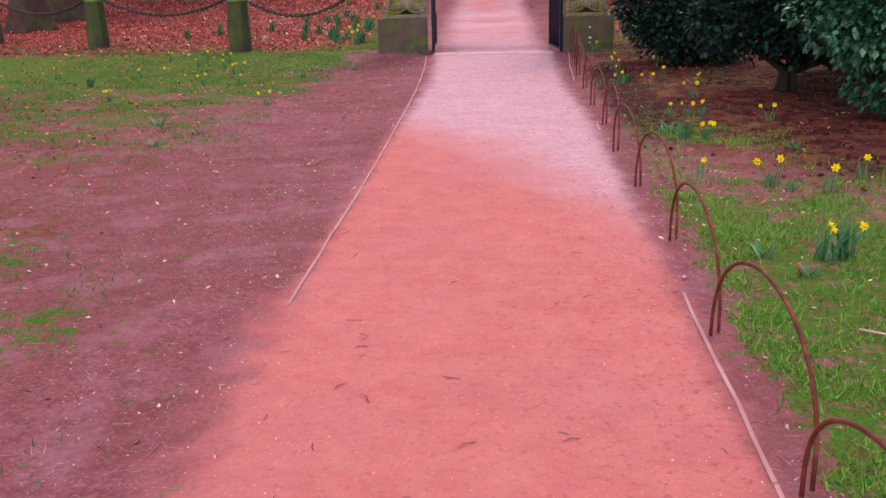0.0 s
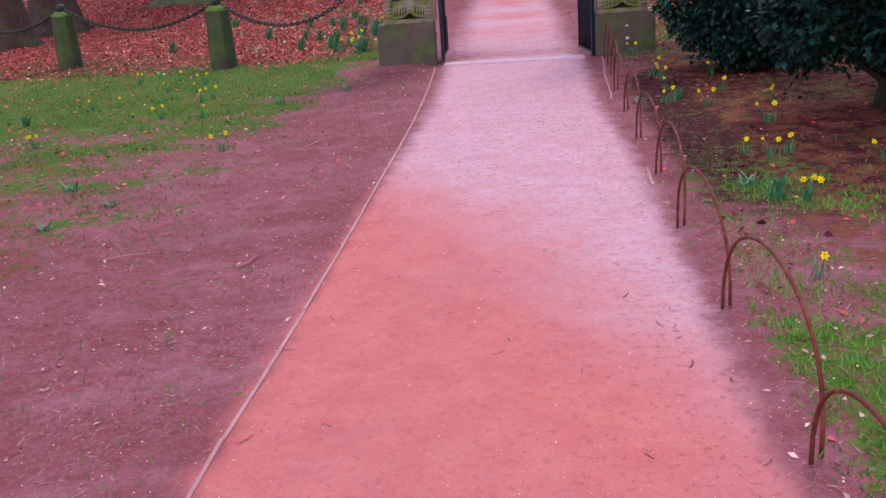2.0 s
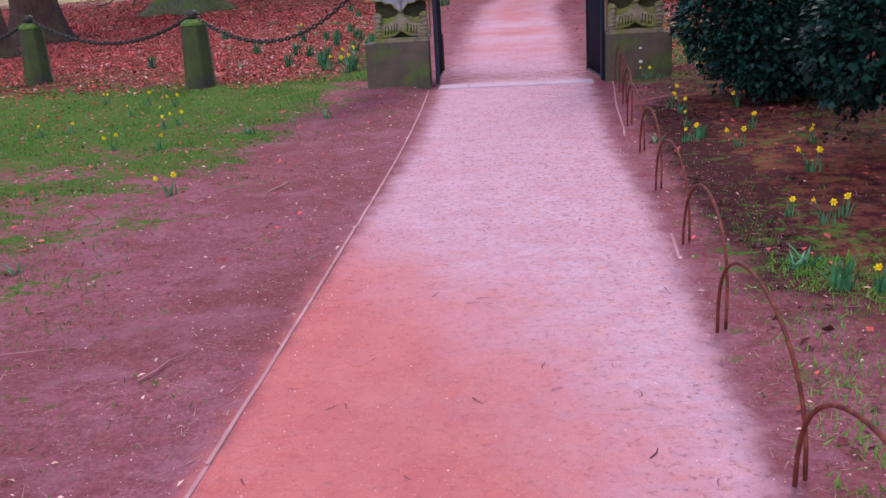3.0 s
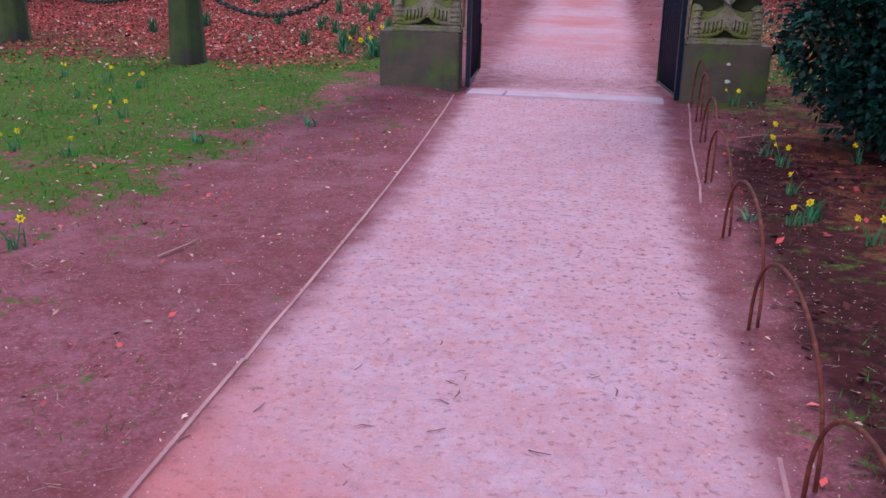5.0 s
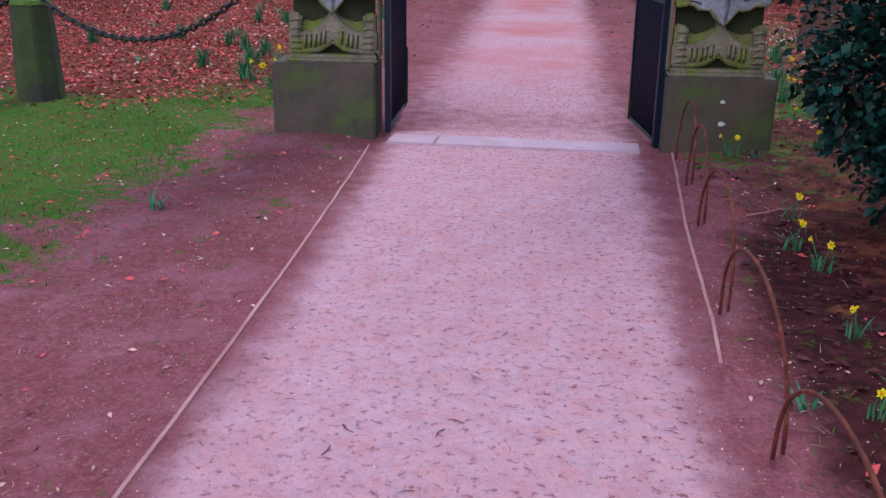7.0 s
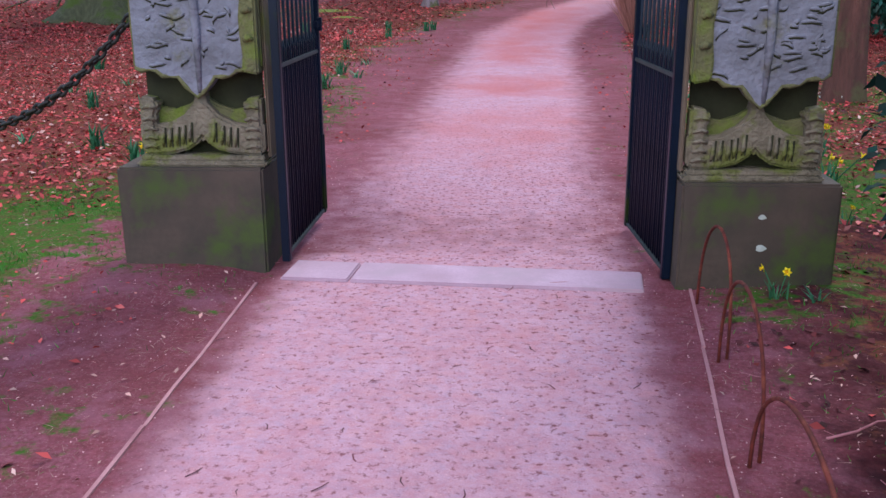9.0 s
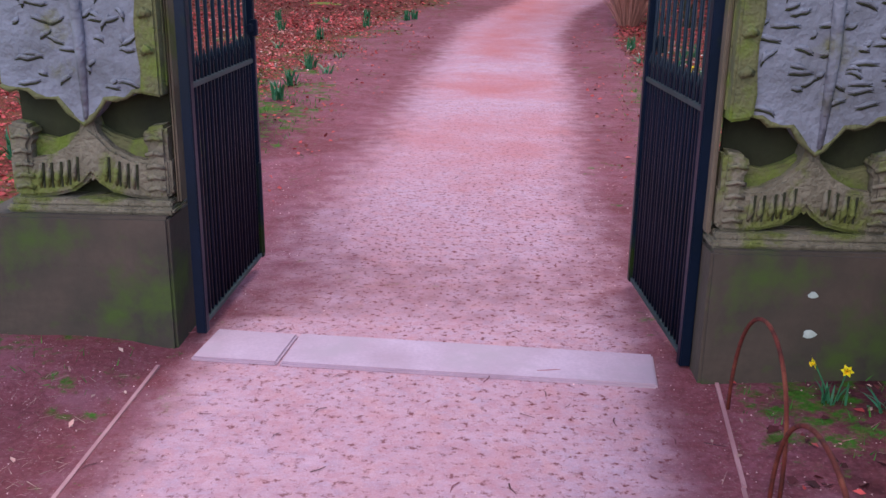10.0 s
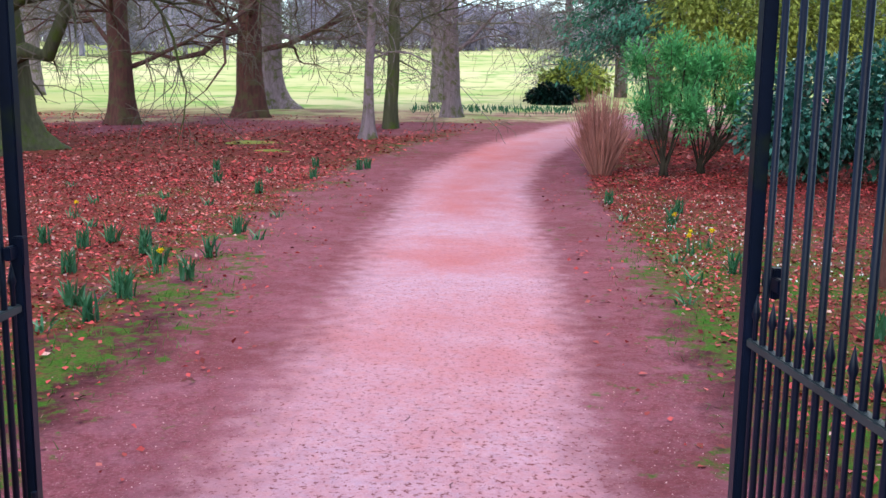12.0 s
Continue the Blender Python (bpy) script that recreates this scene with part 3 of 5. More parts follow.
# ---- gateway ----
def pillar(x0, x1, y0, flip, deep, lift):
    """A square pillar: plain plinth, carved swag, draped shaft. x0 to x1, front at y0; flip: the gate is on its low-x side."""
    root = thing("gate_pillar", "carved sandstone pillar, blue-grey drape, gate hung on its " + ("west" if flip else "east") + " face", "gate pillar", (x0, y0, lift), group="pillars of the gateway")
    w = x1 - x0
    lo, hi = (0.02, w - 0.09) if flip else (0.12, w + 0.005)
    u = lambda s: lo + s * (hi - lo)
    part("plinth", Build().box(0, w, 0, 0.42, -0.15, 0.505), PLINTH, root, "dark damp plinth with green algae", bevel=0.012)
    part("ledge", Build().box(lo - 0.02, hi + 0.01, 0.03, deep - 0.02, 0.505, 0.535), STONE, root, "worn ledge", bevel=0.01)
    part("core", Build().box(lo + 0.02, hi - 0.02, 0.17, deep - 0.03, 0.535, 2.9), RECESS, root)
    part("jamb", Build().box(-0.006, 0.012, 0.085, deep - 0.004, 0.54, 2.9) if flip else Build().box(w + 0.014, w + 0.03, 0.085, deep - 0.004, 0.54, 2.9), JAMB, root, "plain brown jamb strip", bevel=0.008)
    part("cap", Build().box(-0.08, w + 0.1, -0.05, deep + 0.06, 2.9, 3.02), STONE, root, bevel=0.02)
    low = ((0, 1.0), (0.05, 0.985), (0.11, 0.99), (0.17, 0.985), (0.22, 0.96), (0.29, 0.955), (0.35, 0.955), (0.41, 0.905), (0.46, 0.875), (0.5, 0.855), (0.54, 0.875), (0.59, 0.905), (0.65, 0.955), (0.71, 0.955), (0.78, 0.96), (0.83, 0.985), (0.89, 0.99), (0.95, 0.985), (1, 1.01))
    part("drape", Build().prism([(u(0.02 + 0.96 * s), z) for s, z in low] + [(u(0.97), 2.9), (u(0.03), 2.9)], 0.045, 0.165), DRAPE, root, "blue-grey hanging cloth carving", bevel=0.008)
    for a, b in ((0.0, 0.02), (0.98, 1.0)):
        part("side_return", Build().box(u(a) - 0.006, u(b) + 0.006, 0.075, deep - 0.02, 1.0, 2.89), MOSSY, root, "mossy yellow-green return", bevel=0.008)
    lip = [(u(0.02 + 0.96 * q), 0.052, z + 0.004) for q, z in low]
    part("lip", Build().tube(lip, [0.011 + 0.004 * math.sin(i * 2.1) for i in range(len(lip))], 7), MOSSY, root, "mossy rolled hem of the carved cloth", smooth=True)
    c0, c1 = (0.0, 0.13) if flip else (0.87, 1.0)
    edge, n = [], 22
    for i in range(n + 1):
        z = 0.985 + (2.89 - 0.985) * i / n
        edge.append(((c1 if flip else c0) + 0.022 * math.sin(i * 1.9) + 0.012 * math.sin(i * 4.3), z))
    far = c0 if flip else c1
    part("side_column", Build().prism([(u(q), z) for q, z in edge] + [(u(far), 2.89), (u(far), 0.97)], 0.022, 0.16), MOSSY, root, "rough mossy carved border of the shaft", bevel=0.01)
    for i in range(1, 14):
        z = 1.0 + 0.135 * i
        part("boss", Build().tube([(u(0.5 * (c0 + c1)) - 0.02, 0.024, z), (u(0.5 * (c0 + c1)), 0.010, z + 0.018), (u(0.5 * (c0 + c1)) + 0.022, 0.024, z + 0.01 * math.sin(i))], [0.012, 0.02, 0.012], 6), MOSSY, root, smooth=True)
    part("fold", Build().tube([(u(0.52), 0.05, 0.88), (u(0.53), 0.038, 1.2), (u(0.5), 0.036, 1.7), (u(0.51), 0.04, 2.88)], [0.012, 0.022, 0.024, 0.02], 8), DRAPE, root, smooth=True)
    part("web", Build().prism([(u(0.42), 0.76), (u(0.58), 0.76), (u(0.53), 0.89), (u(0.47), 0.89)], 0.075, 0.172), STONE, root, bevel=0.005)
    swag = ((0.0, 0.575), (0.1, 0.56), (0.25, 0.565), (0.38, 0.585), (0.46, 0.62), (0.5, 0.65), (0.54, 0.62), (0.62, 0.585), (0.75, 0.565), (0.9, 0.56), (1.0, 0.575), (1.0, 0.73), (0.88, 0.715), (0.76, 0.725), (0.64, 0.765), (0.56, 0.82), (0.5, 0.85), (0.44, 0.82), (0.36, 0.765), (0.24, 0.725), (0.12, 0.715), (0.0, 0.73))
    part("swag", Build().prism([(u(s), z) for s, z in swag], 0.065, 0.18), STONE, root, "curved carved swag", bevel=0.014)
    part("inner_swag", Build().prism([(u(0.98), 0.79), (u(0.86), 0.80), (u(0.74), 0.785), (u(0.62), 0.81), (u(0.5), 0.86), (u(0.38), 0.81), (u(0.26), 0.785), (u(0.14), 0.80), (u(0.02), 0.79), (u(0.02), 0.64), (u(0.98), 0.64)], 0.12, 0.175), MOSSY, root, "mossy shelf under the hollows", bevel=0.01)
    part("sill", Build().box(u(0.0), u(1.0), 0.045, deep - 0.03, 0.535, 0.56), STONE, root, bevel=0.006)
    rnd = random.Random(7 if flip else 4)
    for k in range(9):
        s = (0.19, 0.245, 0.30, 0.355, 0.41, 0.60, 0.655, 0.71, 0.765)[k] + rnd.uniform(-0.008, 0.008)
        lift = 0.045 * math.exp(-((s - 0.5) / 0.14) ** 2)
        part("flute", Build().tube([(u(s) - 0.004, 0.07, 0.60 + lift), (u(s), 0.052, 0.64 + lift), (u(s) + 0.004, 0.07, 0.695 + lift)], [0.006, 0.011, 0.007], 6), STONE, root, smooth=True)
        part("groove", Build().tube([(u(s) + 0.011, 0.066, 0.60 + lift), (u(s) + 0.015, 0.063, 0.70 + lift)], 0.0055, 5), RECESS, root, "carved groove drawn in shade-dark colour")
    for s, d in ((0.09, 1), (0.91, -1)):
        part("side_block", Build().prism([(u(s) - 0.05, 0.56), (u(s) + 0.045, 0.56), (u(s) + 0.03, 0.66), (u(s) + 0.03, 0.77), (u(s) + 0.05, 0.80), (u(s) + 0.035, 0.845), (u(s) - 0.05, 0.86)] if d > 0 else [(u(s) - 0.045, 0.56), (u(s) + 0.05, 0.56), (u(s) + 0.05, 0.86), (u(s) - 0.035, 0.845), (u(s) - 0.05, 0.80), (u(s) - 0.03, 0.77), (u(s) - 0.03, 0.66)], 0.06, 0.17), STONE, root, "worn carved side block", bevel=0.015)
        for z in (0.60, 0.645, 0.69, 0.74, 0.80):
            part("ridge", Build().tube([(u(s) - 0.035, 0.062, z), (u(s), 0.05, z + 0.012), (u(s) + 0.035, 0.062, z)], 0.009, 5), STONE, root, smooth=True)
    # tooling: shallow furrows painted shade-dark with a raised lip, in short steps and wandering lines
    marks, ridges = Build(), Build()
    for k in range(190):
        x, z = u(rnd.uniform(0.08, 0.92)), rnd.uniform(1.0, 2.85)
        a = rnd.choice((0.1, 0.2, 0.35, -0.2, 1.3)) + rnd.uniform(-0.25, 0.25)
        step, pts = rnd.uniform(0.008, 0.028), []
        for i in range(5):
            pts.append((min(max(x, u(0.05)), u(0.95)), 0.0445, z))
            x, z, a = x + math.cos(a) * step, z + math.sin(a) * step * 0.8, a + rnd.uniform(-0.6, 0.6)
        marks.tube(pts, [0.001, rnd.uniform(0.004, 0.007), 0.006, 0.005, 0.001], 5)
        ridges.tube([(px, 0.046, pz + 0.009) for px, _, pz in pts], [0.003, 0.009, 0.011, 0.008, 0.003], 5)
    part("tooling", marks, RECESS, root, "worm-like tooling marks, furrow shade in their colour", smooth=True, kind="stuff")
    part("tooling_lip", ridges, DRAPE, root, "raised lips of the tooling", smooth=True, kind="stuff")
    if flip:
        for x, z, r in ((0.385, 0.345, 0.018), (0.39, 0.19, 0.024)):
            pts = [(x + r * (1 + 0.25 * math.sin(3 * a + z * 9)) * math.cos(a), z + r * 0.7 * math.sin(a)) for a in np.linspace(0, 5.8, 10)]
            part("lichen_spot", Build().prism(pts, -0.004, 0.004), LICHEN, root, "small white lichen spot")
    return root


pillar(-1.79, -1.035, 16.12, False, 0.22, 0.05)
pillar(1.03, 1.78, 15.93, True, 0.22, 0.03)


def gate(hinge, free, lift, flip):
    """An open leaf from the hinge (x, y) to the free end (x, y)."""
    dx, dy = free[0] - hinge[0], free[1] - hinge[1]
    L = math.hypot(dx, dy)
    root = thing("gate_leaf", "black painted iron bar gate leaf standing open inwards", "gate", (*hinge, lift), math.degrees(math.atan2(dy, dx)), "two leaves of the gate")
    part("hinge_stile", Build().box(-0.022, 0.022, -0.022, 0.022, 0.03, 2.1), IRON, root, bevel=0.004)
    part("free_stile", Build().box(L - 0.02, L + 0.018, -0.018, 0.018, 0.05, 2.08), IRON, root, bevel=0.004)
    for z, m, n in ((0.065, RAIL, "bottom_rail"), (1.04, RAIL, "middle_rail"), (2.0, IRON, "top_rail")):
        part(n, Build().box(0.032, L - 0.025, -0.012, 0.012, z - 0.011, z + 0.011), m, root, "greenish scuffed rail" if m == RAIL else "", bevel=0.003)
    n = 10
    bar = Build().tube([(0, 0, 0.079), (0, 0, 1.986)], 0.0085, 8).mesh("bar", IRON, True)
    dog = Build().tube([(0, 0, 0.079), (0, 0, 1.10), (0, 0, 1.115), (0, 0, 1.165)], [0.0065, 0.0065, 0.011, 0.001], 8).mesh("short_bar", IRON, True)
    for k in range(1, n):
        part("bar", bar, IRON, root).location = (k * L / n, 0, 0)
    for k in range(n):
        part("short_bar", dog, IRON, root).location = ((k + 0.5) * L / n, 0, 0)
    for k in range(5):
        c, r = 0.12 + k * (L - 0.2) / 4.4, 0.05
        d = -1 if k % 2 else 1
        pts = [(c + d * r * (1 - i / 26) * math.cos(i * 0.42) * 0.9, 0, 2.09 + r * (1 - i / 26) * math.sin(i * 0.42) * 1.25) for i in range(20)]
        part("scroll", Build().tube([(c + d * 0.05, 0, 2.012)] + pts, 0.011, 6), IRON, root, smooth=True)
    part("crest_rail", Build().tube([(0, 0, 2.1), (L * 0.3, 0, 2.24), (L * 0.7, 0, 2.2), (L, 0, 2.08)], 0.012, 6), IRON, root, smooth=True)
    part("latch", Build().box(L - 0.12, L - 0.02, -0.035, -0.018, 1.18, 1.215).box(L - 0.08, L - 0.05, -0.05, -0.02, 1.16, 1.235), IRON, root, "small black latch", bevel=0.003)
    out = 0.1
    s = -1 if flip else 1
    for z in (1.52,):
        part("hinge_bracket", Build().box(-0.05, 0.05, 0.0 if s > 0 else -out, out if s > 0 else 0.0, z - 0.03, z + 0.03), IRON, root, bevel=0.006)
    part("drop_bolt", Build().tube([(L - 0.06, -0.03, 0.09), (L - 0.06, -0.03, 0.55)], 0.008, 6), IRON, root)
    return root


gate((-0.95, 16.2), (-0.925, 17.16), 0.015, False)
gate((1.005, 16.09), (0.94, 17.03), -0.02, True)


# ---- hoops beside the path ----
def hoop(x, y, length, tall, lean, turn):
    root_pts = []
    for i in range(25):
        a = math.pi * i / 24
        root_pts.append((lean * math.sin(a) * tall, -length / 2 * (1 - math.cos(a)), tall * math.sin(a) ** 0.75 if 0 < i < 24 else -0.04))
    ob = new("border_hoop", Build().tube(root_pts, 0.007, 8).mesh("border_hoop", RUST, True))
    ob.matrix_basis = pose(x, y, 0, 0, 0, turn)
    return tagged(ob, "rusty bent iron hoop pushed into the border beside the path", "edging hoop", "hoops along the path")


HOOPS = ((0.0, 2.5, 0.40), (0.07, 3.64, 0.40), (0.14, 4.76, 0.42), (0.28, 6.0, 0.41), (0.345, 7.19, 0.43), (0.41, 8.31, 0.42), (0.53, 9.5, 0.42), (0.61, 10.66, 0.41), (0.715, 11.86, 0.41), (0.80, 12.98, 0.42), (0.95, 14.22, 0.42), (1.04, 15.05, 0.45), (1.09, 15.72, 0.46))
for k, (x, y, tall) in enumerate(HOOPS):
    px, py = (HOOPS[k - 1][0] + 0.04, HOOPS[k - 1][1] + 0.03) if k else (-0.02, 1.4)
    hoop(x, y, math.hypot(px - x, py - y), tall, (0.02, -0.03, 0.04, 0.0)[k % 4], math.degrees(math.atan2(px - x, y - py)))


# ---- bollards and chain ----
BOLLARDS = ((-4.17, 17.4), (-7.05, 18.9), (-9.7, 20.5))


def bollard(x, y, tilt):
    root = thing("bollard", "tapering eight-sided stone bollard green with moss", "bollard", (x, y, 0), tilt, "bollards on the chain")
    part("post", Build().tube([(0, 0, -0.1), (0, 0, 0.82)], [0.21, 0.175], 8), BOLLARD, root, bevel=0.01)
    part("mossy_cap", Build().tube([(0, 0, 0.82), (0, 0, 0.86), (0, 0, 0.90)], [0.178, 0.16, 0.095], 8), MOSS, root, "bright green mossy chamfered top", bevel=0.008)
    part("knob", Build().tube([(0, 0, 0.89), (0, 0, 0.92), (0, 0, 0.96), (0, 0, 1.0), (0, 0, 1.02)], [0.045, 0.05, 0.075, 0.06, 0.025], 8), CHAIN, root, "iron chain fixing", smooth=True)


for k, (x, y) in enumerate(BOLLARDS):
    bollard(x, y, 12 * k)


def chain(a, b, sag):
    root = tagged(new("chain"), "dark iron chain hanging between stone posts", "chain", "chains between bollards")
    n = int(math.dist(a, b) / 0.052)
    link = Build()
    ring = [(0.04 * math.cos(t), 0.022 * math.sin(t), 0) for t in np.linspace(0, 2 * math.pi, 10)]
    link.tube(ring, 0.0105, 5, cap=False)
    me = link.mesh("link", CHAIN, True)
    P = lambda t: Vector(a).lerp(Vector(b), t) - Vector((0, 0, sag * 4 * t * (1 - t)))
    for i in range(n):
        t = (i + 0.5) / n
        d = P(min(1, t + 0.01)) - P(max(0, t - 0.01))
        ob = part("link", me, CHAIN, root)
        ob.matrix_basis = Matrix.Translation(P(t)) @ d.to_track_quat("X", "Z").to_matrix().to_4x4() @ pose(0, 0, 0, 90 * (i % 2))


chain((-4.17, 17.4, 0.955), (-1.72, 16.45, 1.34), 0.54)
chain((-7.05, 18.9, 0.955), (-4.17, 17.4, 0.955), 0.36)
chain((-9.7, 20.5, 0.955), (-7.05, 18.9, 0.955), 0.36)


# ---- trees ----
def grow(build, twigs, rnd, p, d, r, length, level, droop, wild, leaf_level):
    pts, radii = [p.copy()], [r]
    n = 6 if level < 2 else 4
    for i in range(n):
        d = (d + Vector((rnd.gauss(0, wild), rnd.gauss(0, wild), rnd.gauss(0, wild) - droop * (i / n)))).normalized()
        p = p + d * (length / n)
        pts.append(p.copy())
        radii.append(max(0.007, r * (1 - 0.8 * (i + 1) / n)))
        if level < leaf_level:
            for _ in range(2):
                if rnd.random() < (0.6, 0.46, 0.3)[level]:
                    axis = Vector((rnd.gauss(0, 1), rnd.gauss(0, 1), rnd.gauss(0.1, 0.7))).normalized()
                    grow(build, twigs, rnd, p, (d * 0.8 + axis * 0.85).normalized(), radii[-1] * 0.6, length * rnd.uniform(0.4, 0.65), level + 1, droop, wild, leaf_level)
    (build if level < 2 else twigs).tube(pts, radii, 6 if level < 1 else (4 if level < 2 else 3), cap=False)


def tree(x, y, r, tall, mat, label, seed, first=2.5, limbs=14, reach=6.0, droop=0.18, buttress=0.5, lean=(0, 0), levels=3, rise=0.3, boughs=()):
    rnd = random.Random(seed)
    z0 = ground_z(x, y)
    root = thing("tree", label, "tree", (x, y, z0), 0, "")
    trunk, n = Build(), 20
    levels_z = [-0.3, 0.0, 0.15, 0.4, 0.8, 1.5, 3, 5, 8, 12, tall]
    verts = []
    for z in levels_z:
        t = max(0, z) / tall
        base = r * (1 - 0.75 * t) + r * buttress * math.exp(-max(0, z) / 0.45)
        for k in range(n):
            a = 2 * math.pi * k / n
            rr = base * (1 + 0.16 * math.exp(-max(0, z) / 0.7) * buttress * 2 * math.sin(5 * a + seed) + 0.05 * noise.noise((math.cos(a) * 2, math.sin(a) * 2, z + seed)))
            verts.append((lean[0] * z + 0.06 * math.sin(z * 0.8 + seed) * (z > 1) + rr * math.cos(a), lean[1] * z + rr * math.sin(a), z))
    faces = [(i * n + k, i * n + (k + 1) % n, (i + 1) * n + (k + 1) % n, (i + 1) * n + k) for i in range(len(levels_z) - 1) for k in range(n)]
    trunk.add(verts, faces)
    part("trunk", trunk, mat, root, smooth=True)
    small = Build()
    for pts in boughs:
        m = len(pts) - 1
        part("limb", Build().tube(pts, [r * 0.3 * (1 - 0.8 * i / m) for i in range(m + 1)], 7), mat, root, "long low sweeping bough", smooth=True)
        for i in range(1, m + 1):
            for _ in range(3):
                grow(small, small, rnd, Vector(pts[i]), Vector((rnd.gauss(0, 1), rnd.gauss(0, 1), -0.4)).normalized(), 0.025, rnd.uniform(0.7, 1.4), 2, 0.5, 0.25, 3)
    for k in range(limbs):
        big = Build()
        z = first + (tall * 0.92 - first) * (k / limbs) ** 1.25
        a = k * 2.4 + rnd.uniform(-0.4, 0.4)
        t = z / tall
        d = Vector((math.cos(a), math.sin(a), rise + rnd.uniform(-0.15, 0.35))).normalized()
        p = Vector((lean[0] * z, lean[1] * z, z))
        grow(big, small, rnd, p, d, r * 0.27 * (1 - 0.6 * t), reach * (1 - 0.5 * t) * rnd.uniform(0.7, 1.1), 0, droop, 0.24, levels)
        part("limb", big, mat, root, smooth=True)
    part("twigwork", small, TWIG, root, "fine bare twigs", kind="stuff")
    return root


tree(-9.5, 35.3, 0.72, 15, BARK_GREEN, "huge mossy green ridged trunk with flaring roots in red leaves", 1, 2.8, 20, 6.8, 0.25, 0.9, boughs=(((0.4, -0.4, 1.9), (1.0, -0.6, 2.1), (1.5, -0.7, 2.0), (1.9, -0.7, 2.9), (2.3, -0.8, 3.9), (3.0, -0.8, 4.3), (3.8, -0.9, 4.1)),))
tree(-9.33, 43.0, 0.36, 15, BARK_RED, "straight red-brown tree trunk with bare drooping boughs", 2, 1.6, 14, 6.5, 0.3, 0.5)
tree(-6.3, 47.0, 0.46, 17, BARK_RED, "thick red-brown tree leaning over leaf litter", 3, 2.2, 15, 7.5, 0.25, 0.5, (0.012, 0), boughs=(((0, -0.2, 3.0), (-0.8, -0.6, 2.7), (-1.4, -0.8, 2.1), (-2.2, -1.0, 1.9), (-3.2, -1.2, 2.1), (-4.2, -1.4, 1.9)),))
tree(-6.75, 53.0, 0.6, 19, BARK_GREY, "grey tree with spreading buttress roots behind another", 4, 3.0, 15, 8, 0.2, 1.1)
tree(-1.68, 38.8, 0.12, 13, BARK_GREY, "slender pale grey tree on mounded roots", 5, 2.0, 12, 3.5, 0.15, 1.0, (0.01, 0))
tree(-1.32, 42.5, 0.20, 12, BARK_GREEN, "slim greenish tree forking above the meadow edge", 6, 2.4, 13, 4.5, 0.15, 0.3, (0.02, 0), rise=0.7)
tree(0.0, 60.0, 0.36, 17, BARK_GREY, "dark grey tree at the meadow edge", 7, 3.5, 12, 6.5, 0.15, 0.3, (-0.02, 0))
tree(0.5, 48.4, 0.30, 17, BARK_GREY, "tall violet-grey tree beside the bending path", 8, 2.2, 15, 6.0, 0.15, 0.5, (0.004, 0))
tree(-10.45, 24.2, 0.36, 16, BARK_DARK, "large red-brown ribbed trunk behind the chain", 9, 4.5, 8, 5, 0.1, 0.7)
tree(-10.9, 27.6, 0.5, 16, BARK_DARK, "second broad red-brown trunk behind the chain", 10, 4.5, 8, 5, 0.1, 0.7)
tree(4.25, 22.9, 0.2, 12, BARK_RED, "red-brown trunk standing in grass beyond the gate", 11, 4.0, 7, 3, 0.1, 0.3)
tree(9.5, 34.5, 0.16, 13, BARK_GREY, "thin pale grey trunk behind the laurel", 12, 4, 9, 3, 0.1, 0.2)
tree(12.0, 38.0, 0.22, 15, BARK_GREY, "pale bare tree behind the shrubs", 13, 4, 10, 4, 0.1, 0.2)
tree(-16.0, 50.0, 0.35, 15, BARK_GREY, "bare tree among far leaf litter", 15, 2.5, 12, 6, 0.2, 0.3)
tree(-20.0, 62.0, 0.4, 16, BARK_GREY, "bare tree at the edge of the meadow", 16, 3, 12, 7, 0.2, 0.3)


def crown_points(rng, n, blobs, shell=0.35):
    """Points near the skins of ellipsoids (x, y, z, rx, ry, rz), with outward directions."""
    w = np.array([b[3] * b[5] for b in blobs])
    pick = rng.choice(len(blobs), n, p=w / w.sum())
    b = np.array(blobs)[pick]
    d = rng.normal(size=(n, 3))
    d /= np.linalg.norm(d, axis=1)[:, None]
    k = 1 - np.abs(rng.normal(0, shell, n))
    k = np.clip(k, 0.2, 1.05) * (1 + 0.10 * np.sin(7 * d[:, 0] + pick) * np.sin(6 * d[:, 2] + 2 * pick))
    return b[:, :3] + d * b[:, 3:] * (k * (1 + 0.22 * np.sin(5 * d[:, 0] + 3 * pick) * np.sin(4 * d[:, 1] + pick)))[:, None] + rng.normal(0, 0.02, (n, 3)), d


def facing(rng, out, size, spread_=0.6, sag=-0.3):
    """Turns whose y axis runs outward and a little down."""
    n = len(out)
    y = out + rng.normal(0, spread_, (n, 3)) + np.array([0, 0, sag])
    y /= np.linalg.norm(y, axis=1)[:, None]
    up = np.array([0, 0, 1.0]) + rng.normal(0, 0.35, (n, 3))
    x = np.cross(y, up)
    x /= np.linalg.norm(x, axis=1)[:, None]
    z = np.cross(x, y)
    return np.stack([x, y, z], 2) * rng.uniform(*size, n)[:, None, None]


